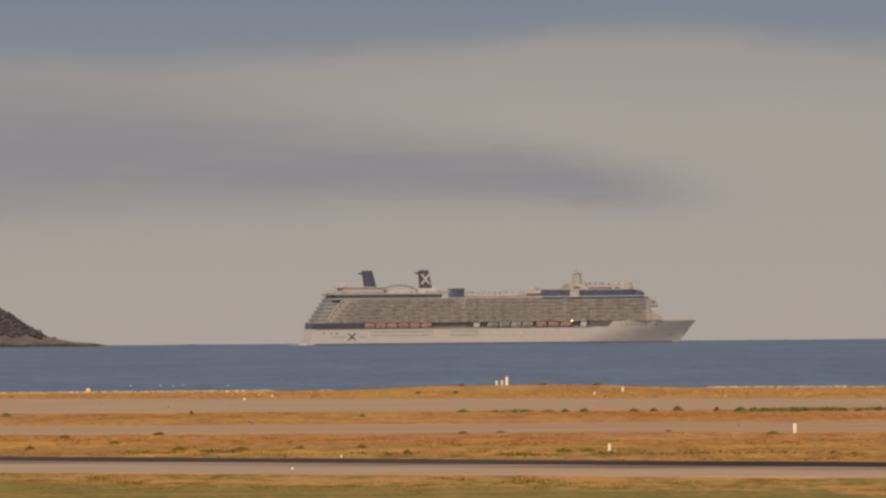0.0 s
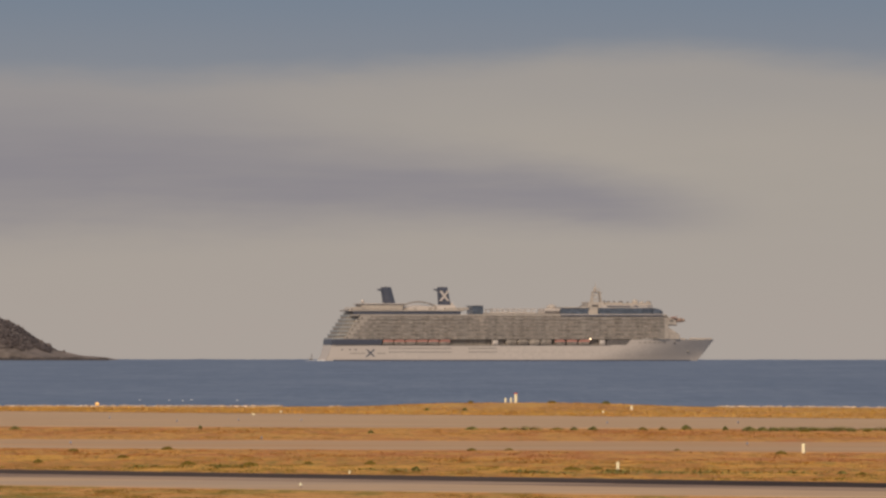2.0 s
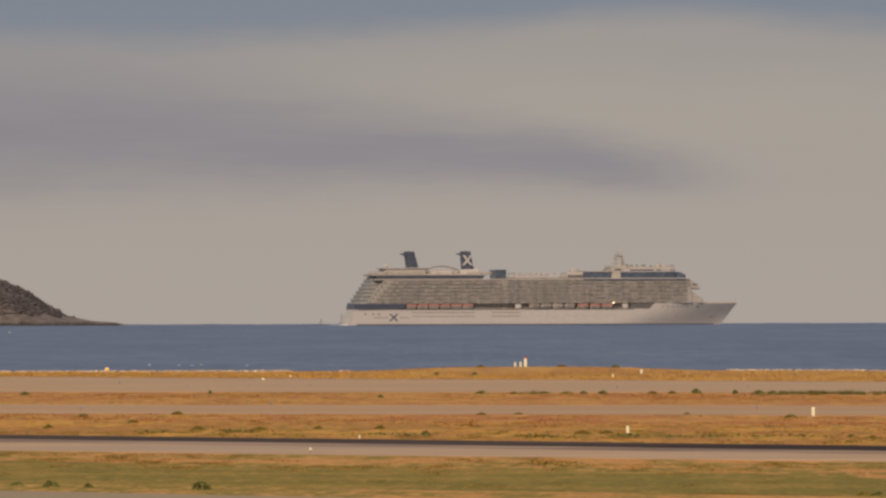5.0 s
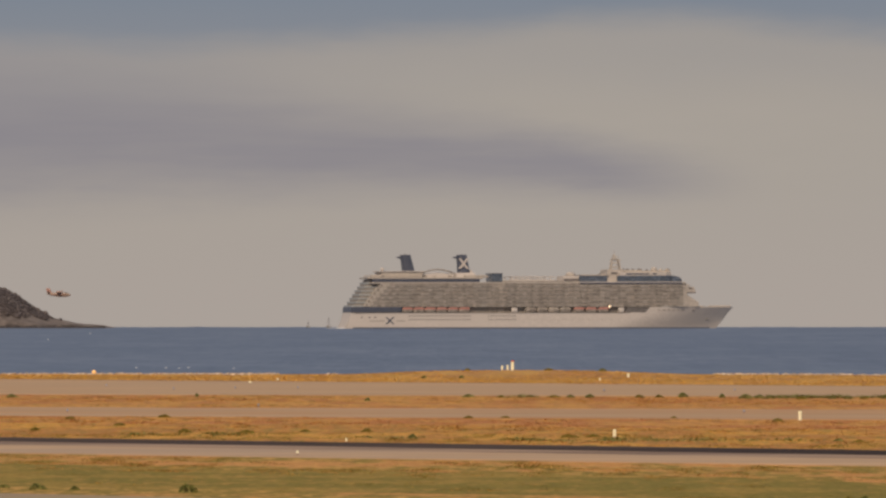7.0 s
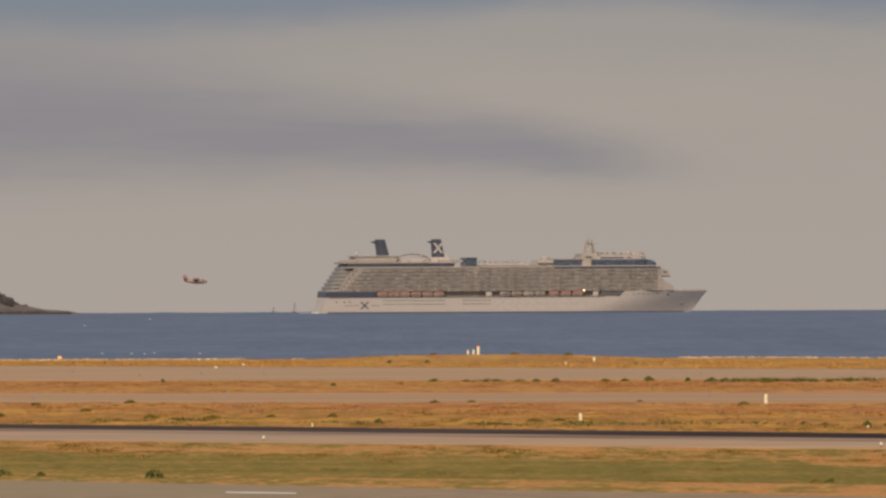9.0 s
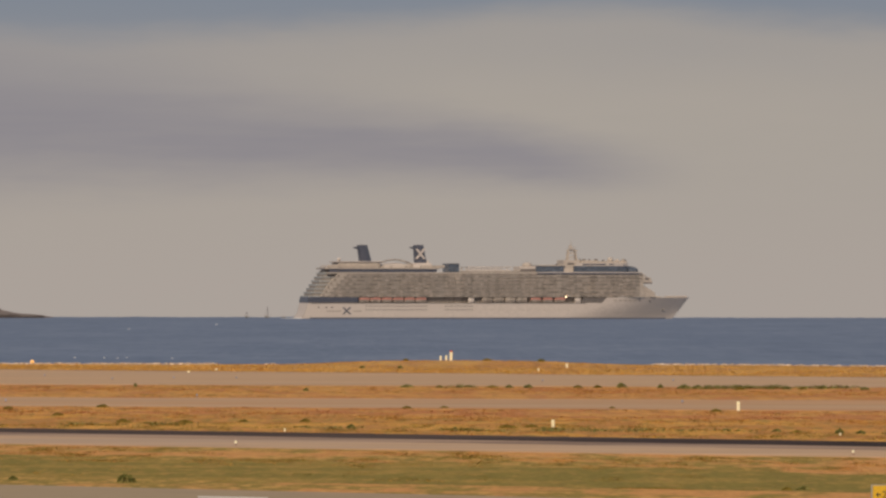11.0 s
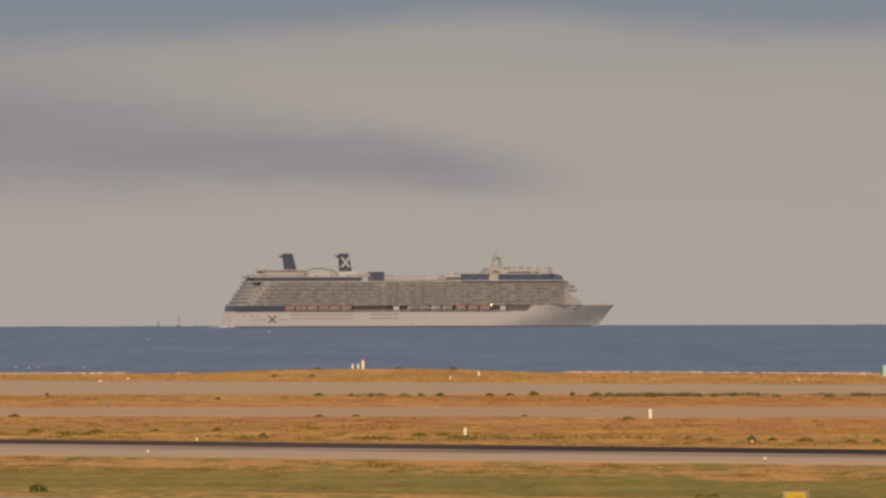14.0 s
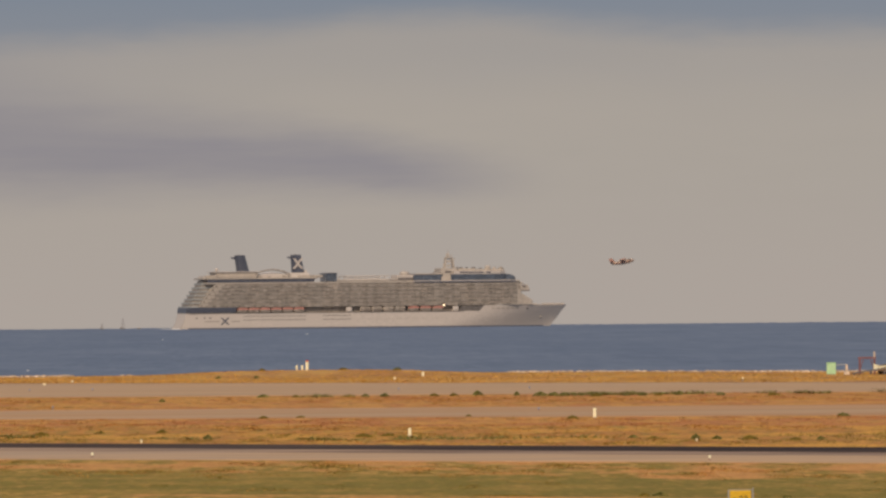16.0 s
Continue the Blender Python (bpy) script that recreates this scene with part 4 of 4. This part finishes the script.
def make_shore_gear():
    box = thing("equipment_cabinet", "pale green equipment cabinet on the shore", "cabinet", on_land(92.3, 884) @ pose(0, 0, 0, 0, 0, -6))
    body = part("body", Shape().box(-0.72, 0.72, -0.5, 0.5, 0.1, 1.85), MINT, box, bevel=0.04)
    part("door", Shape().box(-0.62, 0.62, -0.53, -0.5, 0.2, 1.72), MINT, body, bevel=0.008)
    part("handle", Shape().box(0.42, 0.48, -0.58, -0.53, 0.85, 1.1), STEEL, body)
    part("roof", Shape().box(-0.78, 0.78, -0.56, 0.56, 1.85, 1.95), MINT, box, bevel=0.03)
    part("plinth", Shape().box(-0.8, 0.8, -0.6, 0.6, -0.3, 0.1), CONCRETE, box)
    post = thing("bollard_post", "pale concrete post by the green cabinet", "post", on_land(94.7, 884))
    part("shaft", Shape().box(-0.2, 0.2, -0.2, 0.2, -0.2, 1.6, taper=0.05), ROCK, post, bevel=0.03)
    part("block", Shape().box(-0.42, 0.42, -0.35, 0.35, -0.2, 0.55), ROCK, post, bevel=0.05)
    wire = thing("handrail", "thin pale rail from cabinet to post", "rail", on_land(93.5, 884))
    part("rail", Shape().tube((-0.8, 0, 1.55), (1.2, 0, 1.6), 0.06, 0.06, 6), STEEL, wire)
    part("rail_post", Shape().tube((-0.8, 0, -0.1), (-0.8, 0, 1.58), 0.04, 0.04, 6), STEEL, wire)
    gate = thing("frame_gantry", "red steel frame gantry on the shore", "gantry", on_land(98.0, 885))
    for u in (-1.15, 1.15):
        part("leg", Shape().box(u - 0.14, u + 0.14, -0.12, 0.12, -0.3, 2.5), RUSTY, gate, bevel=0.02)
        part("brace", Shape().tube((u, 0, 0.5), (u * 0.5, 0, 2.35), 0.06, 0.06, 6), RUSTY, gate)
    part("crossbeam", Shape().box(-1.4, 1.4, -0.12, 0.12, 2.45, 2.72), RUSTY, gate, bevel=0.02)
    part("mast", Shape().tube((1.15, 0, 2.7), (1.15, 0, 3.6), 0.14, 0.1, 8), ROCK, gate, "pale mast stub")
    ramp = thing("boat_ramp", "dark sloping timber ramp beside the gantry", "ramp", on_land(97.8, 882.5))
    part("deck", Shape().prism([(-2.4, 0.1), (3.0, 0.95), (3.0, 1.15), (-2.4, 0.3)], -0.7, 0.7), SHADE, ramp)
    for u, h in ((-2.0, 0.25), (0.5, 0.6), (2.6, 0.95)):
        part("trestle", Shape().box(u - 0.1, u + 0.1, -0.6, 0.6, -0.2, h), SHADE, ramp)
    boat = thing("beached_boat", "white boat with dark keel lying on the shore", "boat", on_land(101.4, 883))
    part("hull", Shape().loft([[(u, w * b, z + k) for w, z in ((-1, 1.35), (-0.6, 0.45), (0.6, 0.45), (1, 1.35))] for u, b, k in ((-2.6, 0.1, 0.35), (-1.9, 0.7, 0.1), (0, 1.0, 0), (2.5, 1.0, 0))]), MARKER, boat, "white hull")
    part("keel", Shape().box(-1.9, 2.5, -0.15, 0.15, -0.1, 0.55), BLACK, boat)
    part("cover", Shape().prism([(-1.9, 1.4), (2.5, 1.36), (2.5, 1.75), (0.2, 1.8)], -0.8, 0.8), SHADE, boat, "dark cover")


make_shore_gear()


# ---- shore rocks ----
def make_rocks():
    rnd = random.Random(21)
    s = Shape()
    for _ in range(4200):
        x = rnd.uniform(-130, 190)
        y = 966 - 0.05 * x - 0.95 * max(0.0, x - 62) + rnd.gauss(0, 2.6)
        clump = noise.noise((x * 0.09, 2.0, 0)) + 0.35 * noise.noise((x * 0.4, 5, 0))
        hidden = -28 < x < 46
        if clump < (0.3 if hidden else -0.42):
            continue
        r = rnd.uniform(0.10, 0.38)
        z = rise(x, y) + r * 0.15
        k = [rnd.uniform(0.65, 1.25) for _ in range(12)]
        pts = [(x + r * a * k[i], y + r * b * k[i], z + r * 0.7 * c * k[i]) for i, (a, b, c) in enumerate(
            ((1, 0, -0.3), (0.3, 0.95, -0.3), (-0.8, 0.6, -0.3), (-0.8, -0.6, -0.3), (0.3, -0.95, -0.3), (0.75, 0.3, 0.6), (-0.1, 0.75, 0.7), (-0.7, 0, 0.6), (-0.1, -0.7, 0.65), (0.6, -0.4, 0.7)))]
        s.add(pts, [(4, 3, 2, 1, 0), (5, 6, 7, 8, 9), (0, 1, 6, 5), (1, 2, 7, 6), (2, 3, 8, 7), (3, 4, 9, 8), (4, 0, 5, 9)])
    tagged(part("shore_rocks", s, ROCK), "line of pale broken shore rocks above the water", "rocks", kind="stuff")


make_rocks()


# ---- bushes ----
def make_bush(x, y, wide, high, seed, mat, label):
    rnd = random.Random(seed)
    bush = thing("bush", label, "bush", on_land(x, y), "airfield bushes")
    twigs, leaves = Shape(), Shape()
    for i in range(6):
        a = rnd.uniform(0, 6.283)
        tip = (wide * 0.4 * math.cos(a) * rnd.random(), wide * 0.4 * math.sin(a) * rnd.random(), high * rnd.uniform(0.5, 0.9))
        twigs.tube((0.1 * math.cos(a), 0.1 * math.sin(a), -0.1), tip, 0.03, 0.01, 4)
    for i in range(int(240 + 140 * wide)):
        a, q, u = rnd.uniform(0, 6.283), rnd.random() ** 0.5, rnd.random()
        lump = 0.75 + 0.35 * math.sin(a * 3 + seed)
        r = wide / 2 * q * lump * (1 - 0.45 * u)
        c = Vector((r * math.cos(a), r * math.sin(a), high * u * (1.1 - 0.45 * q) + 0.03))
        size = rnd.uniform(0.06, 0.14) * (0.7 + 0.4 * high)
        d1 = Vector((rnd.gauss(0, 1), rnd.gauss(0, 1), rnd.gauss(0, 1))).normalized() * size
        d2 = d1.orthogonal().normalized() * size * 0.6
        leaves.add([c - d1, c + d2, c + d1, c - d2], [(0, 1, 2, 3)])
    part("twigs", twigs, TWIG, bush)
    part("leaves", leaves, mat, bush)


BUSHES = (
    (-2.5, 472, 0.85, 0.62, 1), (-14.8, 330.0, 1.2, 0.85, 1), (-23.9, 335, 1.2, 0.65, 1), (-21.6, 334, 0.7, 0.4, 1), (-26.0, 338, 0.9, 0.4, 1),
    (-27.6, 566, 1.5, 0.5, 0), (-36.5, 558, 1.2, 0.4, 0), (-29.8, 525, 1.2, 0.45, 0), (-22.5, 495, 1.4, 0.5, 0), (-17.0, 492, 1.6, 0.5, 0), (-36.0, 503, 1.0, 0.5, 0),
    (-12.0, 498, 1.1, 0.4, 0), (-6.6, 497, 1.2, 0.5, 0), (-8.9, 672, 0.7, 0.65, 1), (-30.5, 706, 0.5, 0.7, 1), (-53.0, 700, 1.6, 0.7, 1),
    (3.1, 700, 1.8, 0.65, 1), (7.1, 699, 1.0, 0.5, 0), (18.0, 697, 1.4, 0.7, 1), (13.6, 698, 1.9, 0.5, 0), (15.6, 698, 1.1, 0.6, 1), (29.4, 700, 1.5, 0.95, 1),
    (34.1, 697, 0.8, 0.8, 1), (36.7, 690, 2.0, 0.9, 1), (38.4, 691, 1.9, 0.75, 1), (39.6, 690, 1.3, 0.7, 1), (24.0, 697, 1.3, 0.55, 0), (26.4, 698, 1.2, 0.55, 0),
    (43.0, 684, 1.6, 0.5, 0), (49.0, 688, 1.3, 0.6, 1), (50.8, 687, 1.2, 0.55, 0), (53.5, 690, 0.9, 0.8, 1), (47.0, 688, 1.0, 0.6, 1), (58.0, 684, 1.4, 0.6, 1), (64.0, 680, 1.8, 0.55, 0),
    (2.5, 562, 1.1, 0.4, 0), (6.2, 562, 1.2, 0.4, 0), (22.7, 560, 0.8, 0.3, 0), (32.0, 545, 1.3, 0.5, 0), (58.0, 545, 1.4, 0.5, 1),
    (10.4, 474, 2.0, 0.5, 0), (12.5, 476, 1.4, 0.45, 0), (32.0, 461, 0.9, 0.4, 1), (33.4, 458, 1.0, 0.35, 0), (36.6, 455, 0.8, 0.65, 1), (38.2, 454, 0.9, 0.5, 1),
    (40.6, 452, 1.6, 0.55, 0), (46.0, 449, 0.9, 0.45, 1), (43.9, 448, 1.2, 0.4, 0), (23.6, 318, 0.9, 0.35, 1), (22.6, 317, 0.7, 0.3, 0), (30.0, 311, 0.6, 0.3, 1),
    (4.0, 944, 1.2, 0.5, 0), (17.5, 946, 1.8, 0.5, 0), (26.5, 946, 1.6, 0.6, 1), (-3.0, 905, 1.0, 0.6, 1), (3.0, 906, 0.9, 0.6, 1),
)
for i, (x, y, wide, high, dark) in enumerate(BUSHES):
    make_bush(x, y, wide * 1.15, high * 0.68, 100 + i, LEAF if dark else GREEN, "low dark green bush in dry grass" if dark else "low olive weed clump in dry grass")


# ---- grass belts ----
def make_grass(name, label, mat, far, near, count, seed, high=(0.04, 0.13), patch=0.0, wide=0.05):
    """Tufts of blades between two lines, each y at x = 0 and its slope, thinned out in patches."""
    rng = np.random.default_rng(seed)
    q = rng.random(count)
    y0 = near[0] + (far[0] - near[0]) * q
    slope = near[1] + (far[1] - near[1]) * q
    x = (-0.088 + 0.214 * rng.random(count)) * y0
    y = y0 + slope * x
    verts = []
    for bx, by in zip(x, y):
        if noise.noise((bx * 0.03, by * 0.035, seed)) + 0.5 * noise.noise((bx * 0.15, by * 0.1, seed)) < patch:
            continue
        z = rise(bx, by) - 0.02
        h = rng.uniform(*high) * (1 + 0.8 * noise.noise((bx * 0.4, by * 0.1, 9)))
        for _ in range(3):
            a, w, reach = rng.uniform(0, 6.283), wide * rng.uniform(0.6, 1.4), h * rng.uniform(0.9, 2.8)
            ca, sa = math.cos(a) * w, math.sin(a) * w
            lean = (-math.sin(a) * reach, math.cos(a) * reach)
            ox, oy = bx + rng.normal(0, 0.15), by + rng.normal(0, 0.3)
            verts += [(ox - ca, oy - sa, z), (ox + ca, oy + sa, z), (ox + lean[0] + ca * 0.5, oy + lean[1] + sa * 0.5, z + h), (ox + lean[0] - ca * 0.5, oy + lean[1] - sa * 0.5, z + h)]
    s = Shape()
    s.v = verts
    s.f = [(4 * j, 4 * j + 1, 4 * j + 2, 4 * j + 3) for j in range(len(verts) // 4)]
    tagged(part(name, s, mat), label, "grass", kind="stuff")


make_grass("shore_grass", "golden dry grass along the shore", STRAW, (962, -0.05), (843, -0.62), 34000, 1, patch=-0.5, high=(0.03, 0.10), wide=0.07)
make_grass("dry_grass", "rust-brown dry grass between far runway and taxiway", RUST, (711, -0.18), (655, -0.22), 14000, 2, patch=-0.3, high=(0.04, 0.15))
make_grass("dry_grass", "golden dry grass between far runway and taxiway", GOLD, (690, -0.25), (624, -0.18), 16000, 3, patch=-0.1, high=(0.04, 0.14))
make_grass("green_grass", "olive green weeds beside the far runway", GREEN, (711, -0.18), (670, -0.22), 8000, 12, patch=0.18)
make_grass("weed_row", "row of dark green weeds along the far runway edge", LEAF, (709, -0.18), (699, -0.18), 6000, 13, patch=0.47, high=(0.15, 0.5), wide=0.05)
make_grass("dry_grass", "rust-brown dry grass beside the taxiway", RUST, (562, -0.30), (505, -0.48), 18000, 4, patch=-0.3, high=(0.04, 0.15))
make_grass("dry_grass", "golden dry grass by the dark runway edge", GOLD, (530, -0.42), (453, -0.64), 18000, 5, patch=-0.15, high=(0.04, 0.14))
make_grass("green_grass", "olive green grass patches by the dark runway edge", GREEN, (497, -0.52), (454, -0.64), 20000, 6, patch=0.0, high=(0.05, 0.15))
make_grass("dry_grass", "dry golden-brown grass beside the pale runway", MIXED, (402, -0.57), (366, -0.48), 24000, 7, patch=-0.35, high=(0.03, 0.11), wide=0.04)
make_grass("dry_grass", "pale golden grass beside the pale runway", GOLD, (400, -0.56), (362, -0.48), 18000, 8, patch=0.0, high=(0.03, 0.10), wide=0.04)
make_grass("green_grass", "mown olive green grass near the taxiway", GREEN, (377, -0.78), (328, -0.55), 42000, 9, patch=-0.4, high=(0.03, 0.09), wide=0.05)
make_grass("green_grass", "patchy olive weeds beside the pale runway", GREEN, (401, -0.57), (372, -0.60), 12000, 15, patch=0.02, high=(0.03, 0.11), wide=0.05)
make_grass("dry_grass", "sparse golden tufts in the mown green grass", GOLD, (384, -0.46), (330, -0.55), 12000, 14, patch=0.12, high=(0.03, 0.11), wide=0.05)
make_grass("dry_grass", "golden and olive grass edge along the near taxiway", MIXED, (329, -0.55), (311.5, -0.68), 12000, 10, patch=-0.25, high=(0.03, 0.08), wide=0.04)
make_grass("weed_row", "scattered dark green weeds by the dark runway edge", LEAF, (480, -0.56), (455, -0.64), 7000, 31, patch=0.42, high=(0.08, 0.28), wide=0.05)
strip("painted_line", "worn white painted line on the near taxiway", (299.6, -0.60), (298.6, -0.50), LINE, lift=0.064, ends=(-9.8, -6.0))


# ---- motions ----
def motions():
    walk(SHIP, [(t, pose(-108.3 + 3.677 * t, 4613 + 0.78 * t, 0, 0, 0, HEADING)) for t in (0, 4, 8, 12, 16)])
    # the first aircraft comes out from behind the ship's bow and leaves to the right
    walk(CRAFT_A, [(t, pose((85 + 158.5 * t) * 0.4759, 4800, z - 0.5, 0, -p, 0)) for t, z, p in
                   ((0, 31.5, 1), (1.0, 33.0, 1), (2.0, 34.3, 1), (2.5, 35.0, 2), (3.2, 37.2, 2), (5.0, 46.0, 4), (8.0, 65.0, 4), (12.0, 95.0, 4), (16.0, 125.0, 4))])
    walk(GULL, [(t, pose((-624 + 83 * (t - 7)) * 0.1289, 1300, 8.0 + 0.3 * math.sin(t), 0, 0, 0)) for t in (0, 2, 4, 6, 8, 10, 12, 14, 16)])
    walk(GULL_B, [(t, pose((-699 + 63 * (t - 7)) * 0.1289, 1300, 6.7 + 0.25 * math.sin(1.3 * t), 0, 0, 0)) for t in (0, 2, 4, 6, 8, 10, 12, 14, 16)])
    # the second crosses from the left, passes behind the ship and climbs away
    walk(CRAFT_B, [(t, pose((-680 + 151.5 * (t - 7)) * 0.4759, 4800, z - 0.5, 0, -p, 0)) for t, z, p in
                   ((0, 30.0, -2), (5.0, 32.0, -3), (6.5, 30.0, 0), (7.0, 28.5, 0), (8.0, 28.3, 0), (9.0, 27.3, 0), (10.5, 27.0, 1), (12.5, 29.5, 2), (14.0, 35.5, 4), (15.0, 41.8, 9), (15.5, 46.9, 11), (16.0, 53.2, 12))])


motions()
